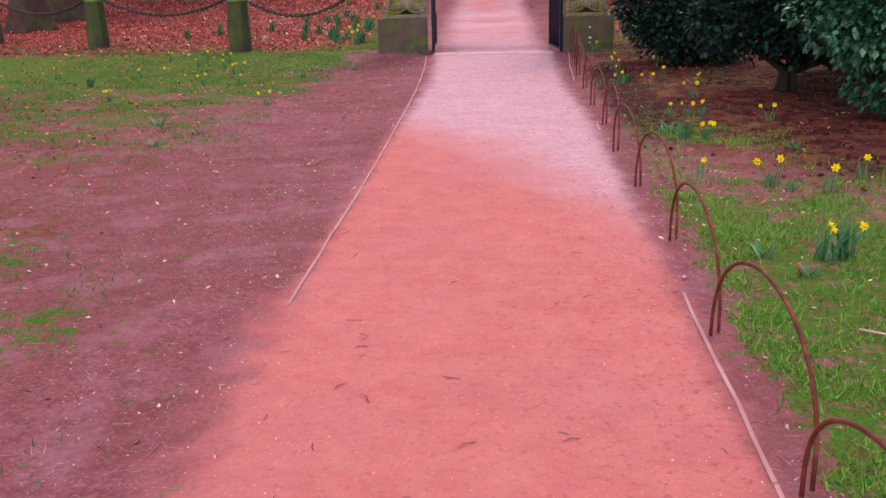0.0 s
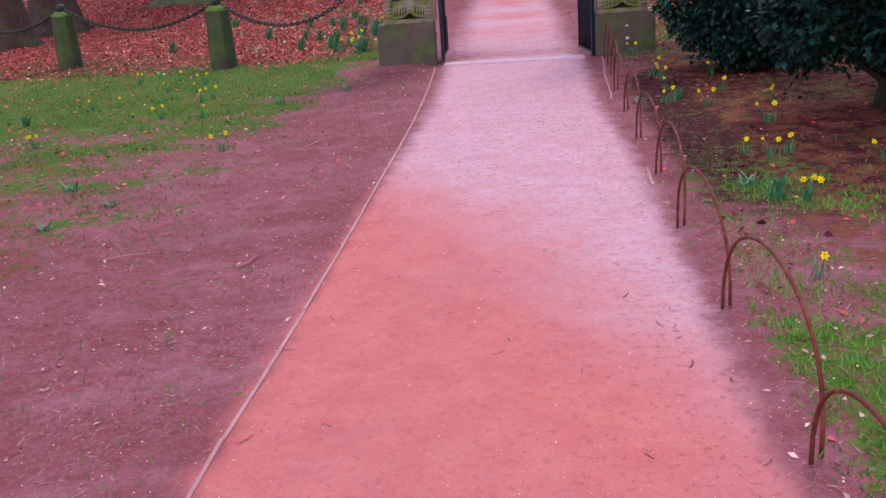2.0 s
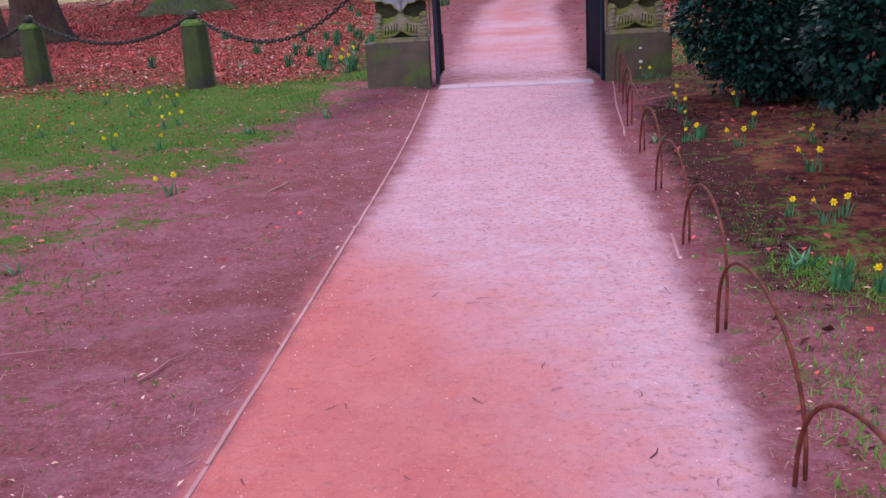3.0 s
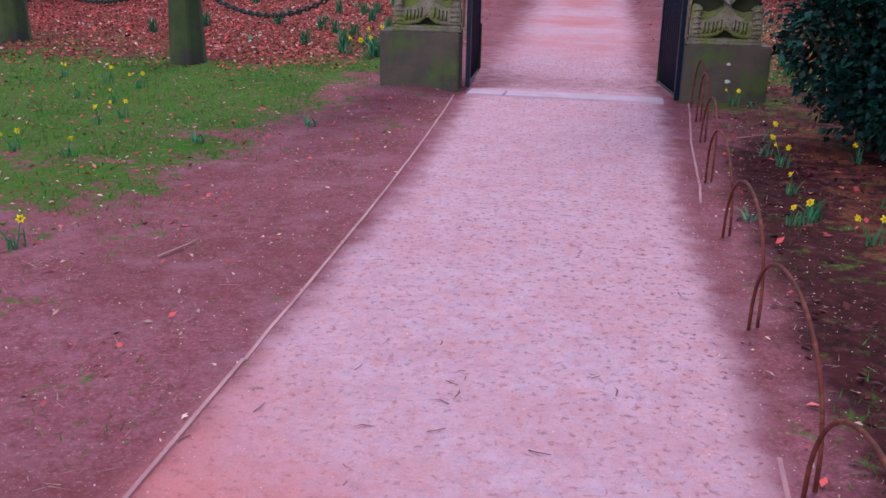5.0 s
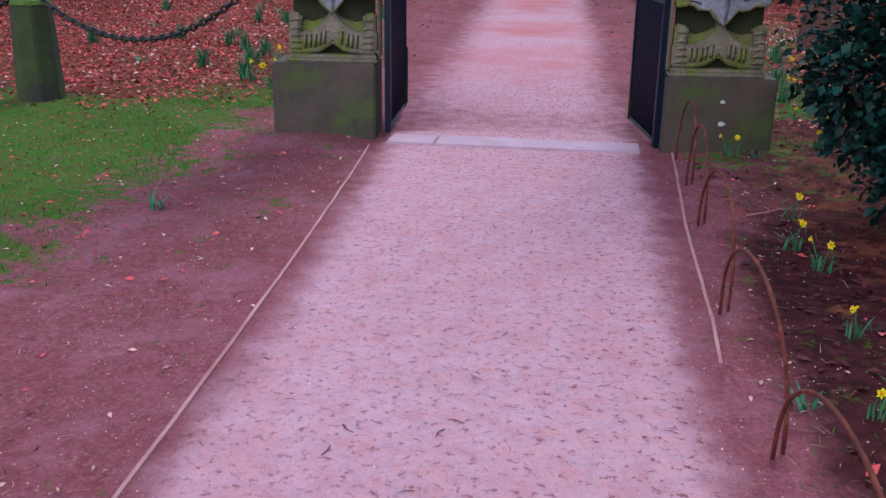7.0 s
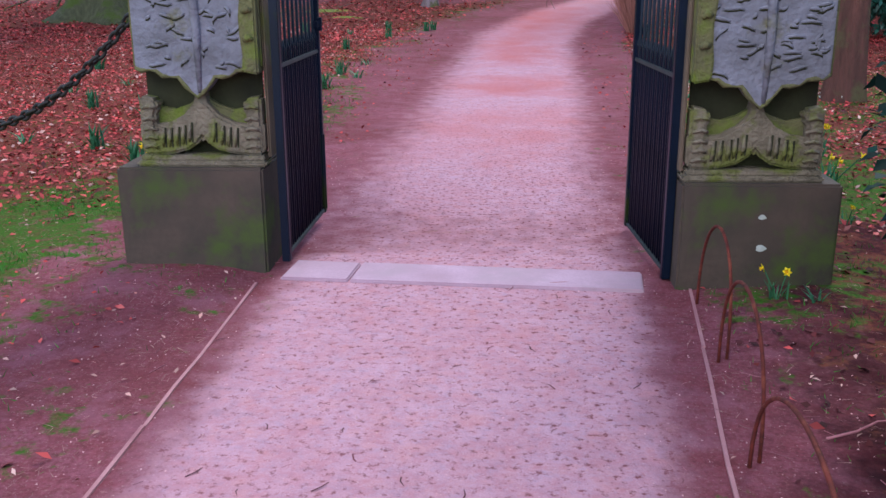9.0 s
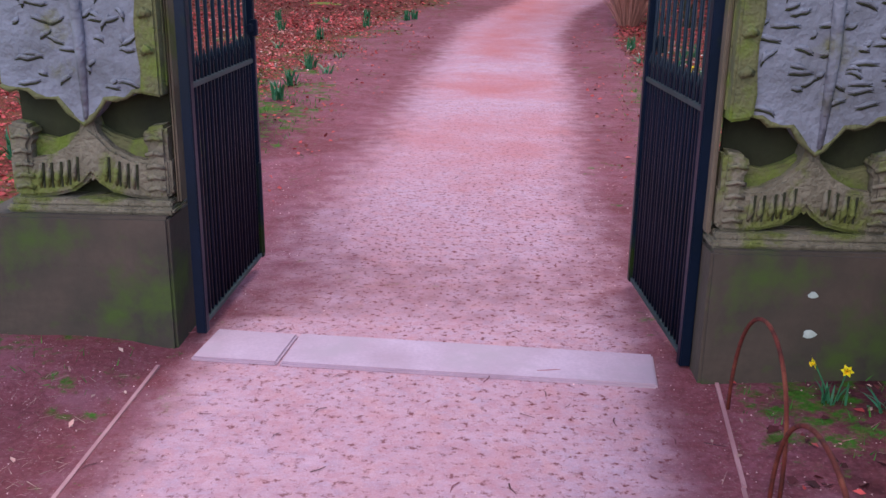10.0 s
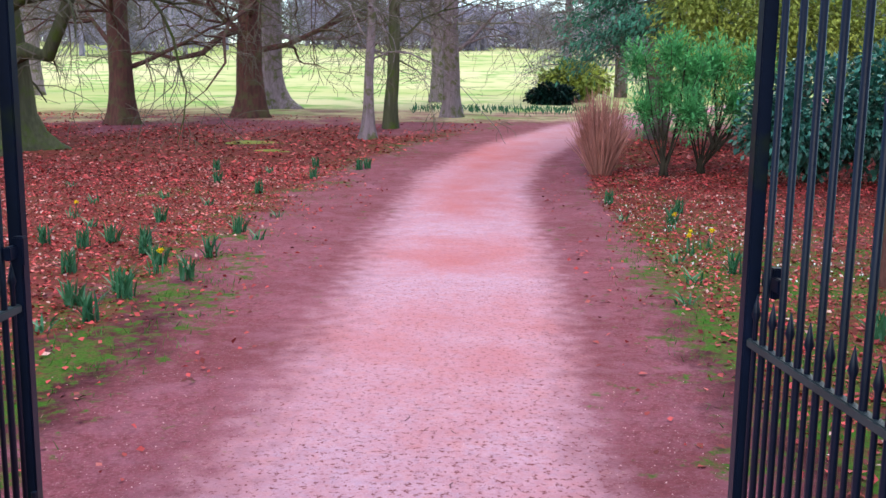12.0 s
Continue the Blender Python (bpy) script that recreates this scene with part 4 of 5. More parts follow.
def shrub(name, label, category, place, blobs, count, size, mat, stems, seed, stem_mat=None, wide=1.0, sag=-0.3, group="", shell=0.35, thick=1.0):
    rng, rnd = np.random.default_rng(seed), random.Random(seed)
    x, y = place
    root = thing(name, label, category, (x, y, ground_z(x, y)), 0, group)
    pts, out = crown_points(rng, count, blobs, shell)
    keep = pts[:, 2] > 0.02
    pts, out = pts[keep], out[keep]
    t = facing(rng, out, size, 0.6, sag)
    leaf = [(a * wide, b, c) for a, b, c in LEAF]
    part("leaves", cloud("leaves", leaf, LEAF_FACES, pts, t, mat), mat, root, kind="stuff")
    for k in range(stems):
        bl = blobs[k % len(blobs)]
        a = rnd.uniform(0, 6.28)
        s = Vector((0.09 * math.cos(a), 0.09 * math.sin(a), -0.05))
        e = Vector(bl[:3]) + Vector((bl[3] * 0.6 * math.cos(a), bl[4] * 0.6 * math.sin(a), bl[5] * 0.3))
        m = s.lerp(e, 0.45) + Vector((0.06 * math.cos(a * 3), 0.05, 0.02))
        part("stem", Build().tube([s, s * 0.6 + Vector((0, 0, 0.22)), m, e], [q * thick for q in (0.055, 0.04, 0.028, 0.012)], 6), stem_mat or STEM, root, "dark twisting stem", smooth=True)
    return root


# evergreen shrubs before the gate
shrub("rhododendron_bush", "dense dark green rhododendron on a short dark stem", "bush", (2.42, 14.62),
      [(0.1, 0, 1.0, 0.96, 0.48, 0.72), (-0.45, -0.1, 0.72, 0.48, 0.45, 0.42), (0.4, -0.1, 0.7, 0.7, 0.6, 0.45), (0.2, 0, 1.7, 0.9, 0.6, 0.6), (0.0, -0.3, 0.45, 0.6, 0.45, 0.33), (0.25, -0.55, 0.45, 0.6, 0.45, 0.42), (-0.15, -0.75, 0.4, 0.55, 0.4, 0.32)], 26000, (0.04, 0.085), RHODO, 9, 21, wide=1.25, shell=0.2)
shrub("rhododendron_bush", "large dark glossy evergreen bush spreading over leaf litter", "bush", (2.75, 11.3),
      [(0.15, 0, 1.0, 1.0, 0.9, 0.6), (-0.6, 0, 0.78, 0.5, 0.5, 0.42), (0.8, -0.2, 0.75, 0.7, 0.6, 0.5), (0.1, 0.1, 1.6, 1.0, 0.9, 0.6), (0.1, -0.4, 0.66, 0.55, 0.45, 0.3)], 26000, (0.04, 0.085), RHODO, 10, 22, wide=1.25, shell=0.2)
shrub("rhododendron_bush", "dark evergreen bush deep in the border's shade", "bush", (4.6, 12.8),
      [(0, 0, 0.9, 1.0, 0.9, 0.8), (-0.7, 0, 0.9, 0.7, 0.6, 0.7), (0.8, 0, 1.2, 0.9, 0.8, 0.8)], 9000, (0.07, 0.13), RHODO, 8, 32, shell=0.2)
shrub("evergreen_bush", "brighter green glossy leaved bush at the border's edge", "bush", (3.0, 9.3),
      [(0, 0, 1.0, 0.85, 0.8, 0.55), (-0.4, -0.2, 0.8, 0.42, 0.45, 0.3), (0.15, 0, 0.5, 0.6, 0.5, 0.45), (0.1, 0.1, 1.6, 0.9, 0.8, 0.5)], 18000, (0.045, 0.09), RHODO_LIGHT, 9, 23, wide=1.1, shell=0.2)
shrub("low_conifer", "low dark green conifer at the lawn's edge", "bush", (-6.0, 10.6),
      [(0, 0, 0.35, 0.75, 0.8, 0.4), (0.1, 0.2, 0.75, 0.45, 0.5, 0.35)], 5000, (0.05, 0.1), PINE, 6, 24, wide=0.4)
# shrubs beyond the gate
shrub("green_shrub", "fresh green leafy shrub on thin upright stems", "bush", (4.2, 31.7),
      [(-0.4, 0, 1.2, 0.3, 0.3, 0.5), (0.1, 0.1, 2.2, 0.4, 0.4, 0.5), (-0.55, 0, 2.0, 0.3, 0.3, 0.5), (0.35, -0.2, 1.2, 0.4, 0.4, 0.5), (0.5, 0.1, 1.9, 0.35, 0.3, 0.4), (0, 0, 1.5, 0.35, 0.3, 0.5)], 6000, (0.07, 0.17), BAMBOO, 18, 25, wide=0.4, sag=0.5, shell=0.95, thick=0.4)
shrub("green_shrub", "second fresh green leafy shrub on thin stems", "bush", (5.0, 32.2),
      [(-0.2, 0, 1.1, 0.4, 0.4, 0.5), (0.2, 0.1, 2.0, 0.5, 0.4, 0.6), (0.6, 0, 1.3, 0.4, 0.4, 0.6), (-0.3, -0.2, 1.8, 0.35, 0.3, 0.5), (0.9, 0, 2.0, 0.4, 0.4, 0.5)], 7000, (0.07, 0.17), BAMBOO, 18, 26, wide=0.4, sag=0.5, shell=0.95, thick=0.4)
shrub("laurel_bush", "dark blue-green laurel mass over shaded ground", "bush", (6.6, 31.0),
      [(0, 0, 1.2, 1.1, 0.9, 1.0), (1.3, 0, 1.3, 1.1, 0.9, 1.1), (2.6, 0.3, 1.4, 1.2, 0.9, 1.2), (-0.6, -0.2, 0.9, 0.7, 0.7, 0.6)], 20000, (0.08, 0.16), LAUREL, 12, 27, shell=0.25)
shrub("laurel_bush", "dark laurel behind the grass strip", "bush", (7.2, 25.5),
      [(0, 0, 1.1, 1.1, 1.0, 1.0), (0.6, 1.8, 1.4, 1.2, 1.2, 1.2), (1.2, -1.5, 1.2, 1.2, 1.0, 1.1)], 9000, (0.10, 0.2), LAUREL, 12, 28, shell=0.3)
shrub("golden_shrub", "tall yellow-green evergreen shrub", "bush", (6.5, 36.5),
      [(0, 0, 2.6, 1.4, 1.2, 1.4), (1.6, 0, 3.2, 1.4, 1.2, 1.5), (-0.6, 0, 3.6, 1.0, 1.0, 1.0), (3.2, 0, 2.6, 1.5, 1.2, 1.6)], 22000, (0.09, 0.19), LIME, 8, 29, wide=0.7, shell=0.4)
shrub("golden_shrub", "olive rounded shrub beside the far path", "bush", (6.7, 61.5),
      [(0, 0, 1.0, 1.5, 1.2, 0.85)], 3500, (0.2, 0.4), LIME, 5, 30)
shrub("yew_bush", "low nearly black rounded bush at the meadow's edge", "bush", (5.25, 58.5),
      [(0, 0, 0.4, 1.05, 0.8, 0.5)], 4500, (0.12, 0.25), RHODO, 5, 31)


def conifer(x, y, tall, radius, mat, label, seed, count, first=0.12):
    rng = np.random.default_rng(seed)
    root = thing("conifer", label, "tree", (x, y, ground_z(x, y)))
    part("trunk", Build().tube([(0, 0, -0.2), (0, 0, tall * 0.5), (0, 0, tall)], [radius * 0.08 + 0.08, radius * 0.05 + 0.05, 0.02], 8), BARK_GREY, root, smooth=True)
    boughs = Build()
    places, outs = [], []
    for k in range(90):
        z = tall * (first + (0.95 - first) * k / 90)
        a = k * 2.4
        L = radius * (1 - z / tall) ** 0.6 * rng.uniform(0.7, 1.1)
        end = Vector((math.cos(a) * L, math.sin(a) * L, z - 0.25 * L))
        boughs.tube([(0, 0, z), Vector((0, 0, z)).lerp(end, 0.5) + Vector((0, 0, 0.1 * L)), end], [0.05, 0.03, 0.01], 4)
        m = count // 90
        t = rng.uniform(0.25, 1.0, m)
        q = np.stack([math.cos(a) * L * t, math.sin(a) * L * t, z - 0.25 * L * t ** 2 + 0.05], 1) + rng.normal(0, 0.16 + 0.05 * L, (m, 3)) * np.array([1, 1, 0.5])
        places.append(q)
        outs.append(np.tile([math.cos(a), math.sin(a), -0.2], (m, 1)))
    pts, out = np.concatenate(places), np.concatenate(outs)
    part("bough_frame", boughs, BARK_GREY, root, kind="stuff")
    part("needles", cloud("needles", [(a * 0.5, b, c) for a, b, c in LEAF], LEAF_FACES, pts, facing(rng, out, (0.08, 0.22), 0.7, -0.3), mat), mat, root, kind="stuff")
    return root


conifer(5.9, 40.0, 15, 3.1, PINE, "large blue-green conifer with drooping boughs", 41, 90000, 0.16)
conifer(10.0, 41.0, 15, 3.2, PINE, "second dark green conifer behind shrubs", 42, 26000)
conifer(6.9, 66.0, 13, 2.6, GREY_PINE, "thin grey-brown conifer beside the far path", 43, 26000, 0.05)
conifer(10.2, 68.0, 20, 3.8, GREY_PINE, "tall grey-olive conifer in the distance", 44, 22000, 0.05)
conifer(15.0, 50.0, 18, 4.5, PINE, "broad conifer closing the wood's edge", 45, 12000)


def cane_bush(x, y):
    rng, rnd = np.random.default_rng(50), random.Random(50)
    root = thing("cane_bush", "clump of bare orange-brown upright canes", "bush", (x, y, ground_z(x, y)))
    b = Build()
    for k in range(760):
        a, s = rnd.uniform(0, 6.28), rnd.random() ** 0.5
        h = rnd.uniform(0.8, 1.8) * (1 - 0.25 * s)
        p0 = Vector((0.16 * s * math.cos(a), 0.16 * s * math.sin(a), -0.02))
        w = 0.55 * s + rnd.uniform(-0.16, 0.16)
        p2 = Vector((w * math.cos(a), w * math.sin(a), h))
        p1 = p0.lerp(p2, 0.5) + Vector((rnd.uniform(-0.05, 0.05), rnd.uniform(-0.05, 0.05), 0.05))
        b.tube([p0, p1, p2], [0.007, 0.006, 0.003], 3, cap=False)
    part("cane_mass", b, CANE, root, kind="stuff")


cane_bush(3.1, 31.9)


# ---- far woods ----
def far_woods():
    rng, rnd = np.random.default_rng(60), random.Random(60)
    root = tagged(new("far_woods"), "hazy violet-grey bare woodland beyond the meadow", "woodland", kind="backdrop")
    root["kind"] = "stuff"
    trunks, places, outs = Build(), [], []
    for k in range(330):
        x = rnd.uniform(-130, 110)
        y = rnd.uniform(165, 215) if k % 4 else rnd.uniform(120, 160)
        if k % 4 == 0 and -30 < x < 22:
            y = rnd.uniform(170, 200)
        h, z0 = (rnd.uniform(4, 6.5) if -4 < x - 0.03 * y < 24 else rnd.uniform(5.5, 9.5)), ground_z(x, y)
        trunks.tube([(x, y, z0 - 0.3), (x + rnd.uniform(-0.5, 0.5), y, z0 + h)], [0.35, 0.05], 5, cap=False)
        n = 230
        d = rng.normal(size=(n, 3))
        d /= np.linalg.norm(d, axis=1)[:, None]
        rad = rng.uniform(0.1, 1, n)[:, None] ** 0.5
        places.append(np.array([x, y, z0 + h * 0.55]) + d * rad * np.array([h * 0.33, h * 0.3, h * 0.46]))
        outs.append(d + np.array([0, 0, 0.4]))
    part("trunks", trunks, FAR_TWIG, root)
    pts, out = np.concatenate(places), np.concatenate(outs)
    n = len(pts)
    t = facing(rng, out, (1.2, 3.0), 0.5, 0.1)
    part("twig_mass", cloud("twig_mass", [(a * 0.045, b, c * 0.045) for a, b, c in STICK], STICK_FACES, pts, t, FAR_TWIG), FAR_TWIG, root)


far_woods()


# ---- daffodils ----
def blade(b, rnd, a, h, lean, w):
    dx, dy = math.cos(a), math.sin(a)
    o = Vector((rnd.uniform(-0.045, 0.045), rnd.uniform(-0.045, 0.045), -0.01))
    s = Vector((-dy, dx, 0)) * w
    pts = [o + Vector((dx * lean * t * t, dy * lean * t * t, h * (t - 0.25 * lean * t ** 3))) for t in (0, 0.4, 0.75, 1)]
    v = []
    for p, k in zip(pts, (0.8, 1, 0.8, 0.1)):
        v += [p - s * k, p + s * k]
    b.add(v, [(0, 1, 3, 2), (2, 3, 5, 4), (4, 5, 7, 6)])


def daffodil(flowers, seed, leaves=9, tall=0.24):
    rnd = random.Random(seed)
    root = thing("daffodil_clump", "", "daffodils")
    b = Build()
    for _ in range(leaves):
        blade(b, rnd, rnd.uniform(0, 6.28), rnd.uniform(0.5, 1.0) * tall, rnd.uniform(0.01, 0.08) if flowers else rnd.uniform(0.02, 0.15), 0.006 if flowers else 0.008)
    part("leaves", b, DAFF_LEAF, root, kind="stuff")
    for k in range(flowers):
        a, h = rnd.uniform(0, 6.28), tall * rnd.uniform(0.95, 1.15)
        head = Vector((0.07 * math.cos(a) * (k + 0.6), 0.05 * math.sin(a) * (k + 0.6), h))
        part("stem", Build().tube([(0, 0, -0.01), head * 0.6, head], [0.004, 0.004, 0.003], 5), DAFF_LEAF, root)
        face = Vector((rnd.uniform(-1.4, 1.4), -0.8, rnd.uniform(-0.5, 0.5))).normalized()
        m = Matrix.Translation(head) @ face.to_track_quat("Z", "Y").to_matrix().to_4x4()
        fl = Build()
        for i in range(6):
            c, s = math.cos(i * math.pi / 3), math.sin(i * math.pi / 3)
            pet = [(0.004, 0, 0), (0.016, -0.009, 0.004), (0.018, 0, 0.001), (0.016, 0.009, 0.004), (0.030, 0, rnd.uniform(-0.006, 0.012))]
            fl.add([m @ Vector((px * c - py * s, px * s + py * c, pz)) for px, py, pz in pet], LEAF_FACES)
        head_ob = part("flower", fl, DAFF_YELLOW, root, "yellow six-petalled flower")
        tr = Build()
        ring = []
        for z, r in ((0.0, 0.006), (0.015, 0.009), (0.021, 0.013)):
            ring += [m @ Vector((r * math.cos(j * math.pi / 4), r * math.sin(j * math.pi / 4), z)) for j in range(8)]
        tr.add(ring, [(i * 8 + j, i * 8 + (j + 1) % 8, i * 8 + 8 + (j + 1) % 8, i * 8 + 8 + j) for i in range(2) for j in range(8)] + [tuple(range(8))])
        part("trumpet", tr, DAFF_CUP, head_ob, "deep yellow trumpet")
    return root


KINDS = [daffodil(n, 70 + k, lv, h) for k, (n, lv, h) in enumerate(((1, 7, 0.14), (2, 10, 0.16), (3, 13, 0.17), (0, 9, 0.12), (0, 26, 0.19), (1, 10, 0.14)))]
WORDS = ("daffodil clump with one yellow flower", "daffodil clump with two yellow flowers", "daffodil clump with three yellow flowers", "small tuft of daffodil leaves not in flower", "thick tuft of daffodil leaves not in flower", "leafy daffodil clump with one yellow flower")
BORDER = ((2, 0.90, 5.62), (4, 1.0, 5.63), (3, 0.64, 5.66), (3, 0.76, 5.38), (1, 1.20, 7.15), (3, 1.27, 7.05), (0, 1.48, 6.96), (0, 1.81, 7.28), (0, 0.84, 7.5), (4, 1.05, 8.72), (2, 1.19, 8.66), (3, 1.02, 9.1), (1, 1.33, 9.7), (3, 0.96, 9.04), (0, 1.20, 9.9), (1, 1.96, 9.45),
          (0, 1.48, 9.83), (1, 1.69, 10.95), (1, 1.45, 11.84), (0, 1.76, 12.58), (1, 1.99, 11.84), (0, 1.20, 12.14), (3, 0.91, 12.18), (4, 1.28, 12.3), (0, 1.27, 12.76), (0, 1.12, 12.12), (1, 1.40, 13.58), (0, 1.36, 13.9), (1, 1.96, 13.8), (0, 1.49, 14.39), (1, 1.46, 15.72), (3, 1.62, 15.68), (3, 1.7, 8.2))
LAWN = ((2, -4.47, 11.74), (0, -4.33, 15.11), (1, -3.75, 13.06), (1, -2.63, 11.10), (3, -3.43, 9.95), (3, -2.95, 9.45), (3, -3.18, 8.96), (0, -3.56, 13.91), (1, -3.5, 14.2), (0, -4.77, 13.85), (0, -4.49, 13.91), (0, -5.95, 14.09), (4, -5.15, 13.06), (0, -3.9, 14.9), (1, -4.0, 15.7), (1, -5.0, 16.2), (5, -4.4, 15.9), (3, -2.6, 13.4), (3, -2.0, 14.2), (5, -3.3, 12.9))
BEYOND = ((4, -5.83, 20.4), (4, -5.4, 21.4), (3, -4.2, 19.9), (4, -3.4, 19.6), (5, -2.6, 18.6), (4, -2.7, 18.7), (1, -2.3, 18.3), (4, -2.25, 18.5), (4, -3.5, 24.3), (4, -4.0, 24.5), (4, -4.4, 21.9), (4, -3.6, 21.4), (4, -2.9, 19.8), (2, -2.6, 19.7), (4, -2.35, 19.1), (4, -3.3, 24.6), (4, -2.9, 24.4), (4, -2.45, 23.4), (4, -2.4, 22.2), (4, -2.3, 21.2), (4, -3.1, 22.9), (4, -2.3, 22.0), (5, -2.35, 22.9), (4, -2.1, 23.9), (3, -1.8, 24.8), (4, -3.9, 31.8), (4, -1.2, 32.4), (4, -1.35, 32.2), (4, -2.2, 32.6), (5, -4.4, 26.4), (3, -3.0, 27.5), (3, -3.8, 28.2), (4, -2.6, 29.0), (3, -4.8, 24.0), (3, -5.2, 23.2), (4, -6.0, 26.0), (3, -1.9, 26.6), (3, -5.6, 29.4), (3, 2.5, 23.8), (5, 2.9, 25.8), (1, 2.75, 24.3), (4, 3.1, 26.5), (4, 3.4, 27.4), (3, 2.1, 21.9), (4, 2.6, 28.2), (5, 2.3, 17.2), (1, 2.45, 16.6), (2, 2.2, 16.2), (4, -2.9, 20.4), (3, -2.5, 20.9), (4, -3.3, 21.0), (4, -2.6, 21.7), (3, -3.8, 22.6), (4, -2.0, 22.7), (4, -2.75, 23.9), (3, -3.9, 25.6), (4, -3.2, 26.0), (4, -2.1, 25.3), (3, -4.6, 27.6), (4, -3.5, 30.2), (4, -2.0, 30.8), (3, -2.9, 31.6), (4, 2.65, 19.0), (5, 2.9, 19.6), (2, 2.5, 18.2), (4, 3.2, 21.0), (3, 2.4, 22.8), (4, 2.9, 23.3), (5, 3.0, 24.6), (3, 2.5, 26.6))


def plant_daffodils():
    rnd = random.Random(80)
    used = set()
    for words, group, spots in (("in the leafy border", "daffodils in the border", BORDER), ("on the thin lawn", "daffodils on the lawn", LAWN), ("among fallen red leaves", "daffodils beyond the chain", BEYOND)):
        for k, x, y in spots:
            q = 1.35 if y > 17.5 else rnd.uniform(0.68, 0.92)
            m = pose(x, y, height(x, y), 0, 0, rnd.uniform(-70, 70)) @ Matrix.Diagonal((q, q, q, 1))
            if k in used:
                ob = copy_thing(KINDS[k], m)
            else:
                ob, _ = KINDS[k], used.add(k)
                ob.matrix_basis = pose(x, y, height(x, y))
            tagged(ob, WORDS[k] + " " + words, "daffodils", group)


plant_daffodils()


def moss_hump(x, y, rx, ry):
    n, verts = 18, [(0, 0, 0.035)]
    for j in (0.5, 1.0):
        for k in range(n):
            a = 2 * math.pi * k / n
            q = j * (1 + 0.2 * math.sin(3 * a + x))
            verts.append((rx * q * math.cos(a), ry * q * math.sin(a), 0.025 if j < 1 else -0.03))
    faces = [(0, 1 + k, 1 + (k + 1) % n) for k in range(n)] + [(1 + k, 1 + n + k, 1 + n + (k + 1) % n, 1 + (k + 1) % n) for k in range(n)]
    ob = new("moss_patch", Build().add(verts, faces).mesh("moss_patch", MOSS_GOLD, True))
    ob.location = (x, y, height(x, y))
    tagged(ob, "low yellow-green moss cushion among red leaves", "moss")


moss_hump(-4.4, 37.5, 0.8, 0.6)
moss_hump(-3.6, 35.5, 0.5, 0.35)


def flower_drift():
    """Far drift of daffodil leaves at the meadow's edge and snowdrops in the litter."""
    rng = np.random.default_rng(81)
    n = 600
    x, y = rng.uniform(-1, 7, n), rng.normal(52.5, 1.2, n)
    p = np.stack([x, y, [height(a, b) for a, b in zip(x, y)]], 1)
    t = turns_of(n, rng, 0.3, (0.15, 0.3))
    up = [(0, 0, 0), (0.12, 0, 0.45), (0, 0.02, 0.5), (-0.12, 0, 0.45), (0, 0.1, 1)]
    tagged(new("daffodil_drift", cloud("daffodil_drift", up, LEAF_FACES, p, t, DAFF_LEAF)), "drift of green bulb leaves at the meadow's edge", "flowers", kind="stuff")
    n = 260
    x, y = rng.uniform(2.4, 4.2, n), rng.uniform(22.5, 28, n)
    p = np.stack([x, y, [height(a, b) + 0.09 for a, b in zip(x, y)]], 1)
    tagged(new("snowdrops", cloud("snowdrops", LEAF, LEAF_FACES, p, turns_of(n, rng, 1.0, (0.02, 0.035)), SNOWDROP)), "scattered small white snowdrop flowers in fallen leaves", "flowers", kind="stuff")


flower_drift()


# ---- scattered grass, leaves and grit ----
def edges(y):
    return np.interp(y, *zip(*LEFT)), np.interp(y, *zip(*RIGHT))


def scatter(name, label, category, mat, n, box, weight, shape, faces, tilt, size, lift, seed, wide=1.0, clump=0.0):
    """weight: of arrays x, y, metres inside the path, masks."""
    rng = np.random.default_rng(seed)
    x0, x1, y0, y1 = box
    x, y = rng.uniform(x0, x1, n), rng.uniform(y0, y1, n)
    z, m = looked_up(x, y)
    lo, hi = edges(y)
    keep = rng.random(n) < weight(x, y, np.minimum(x - lo, hi - x), m)
    x, y, z = x[keep], y[keep], z[keep]
    if clump:
        c = np.array([0.35 + 1.6 * noise.noise((a * clump, b * clump, 3)) + 0.8 * noise.noise((a * clump * 3, b * clump * 3, 8)) for a, b in zip(x, y)])
        keep = rng.random(len(x)) < np.maximum(c, 0.04)
        x, y, z = x[keep], y[keep], z[keep]
    p = np.stack([x, y, z + lift], 1)
    t = turns_of(len(p), rng, tilt, size)
    tagged(new(name, cloud(name, [(a * wide, b, c) for a, b, c in shape], faces, p, t, mat)), label, category, kind="stuff")


BLADE, BLADE_FACES = [(-0.045, 0, 0), (0.045, 0, 0), (0.0, 0.3, 1)], [(0, 1, 2)]
CROOKED = [(-0.04, 0, 0), (0.04, 0, 0), (0.16, 0.5, 0.05), (0.08, 0.5, 0.05), (0.0, 1, 0.02), (0.03, 1, 0.0)]
CROOKED_FACES = [(0, 1, 2), (0, 2, 3), (3, 2, 5), (3, 5, 4)]
GRIT, GRIT_FACES = [(0.5, 0, 0), (-0.3, 0.4, 0), (-0.3, -0.4, 0), (0, 0, 0.5)], [(0, 1, 3), (1, 2, 3), (2, 0, 3)]
FLAT_STRAW = [(-0.02, 0, 0), (0.02, 0, 0), (0.02, 1, 0.08)]
green = lambda x, y, e, m: np.clip(m[:, 3] * 1.9 - 0.3, 0, 1) * (e < -0.03)
scatter("grass", "short bright green grass blades beside the hoops", "grass", GRASS, 200000, (-0.2, 4.0, 2.4, 9.2), green, BLADE, BLADE_FACES, 0.6, (0.022, 0.055), -0.004, 90, 1.7, 2.2)
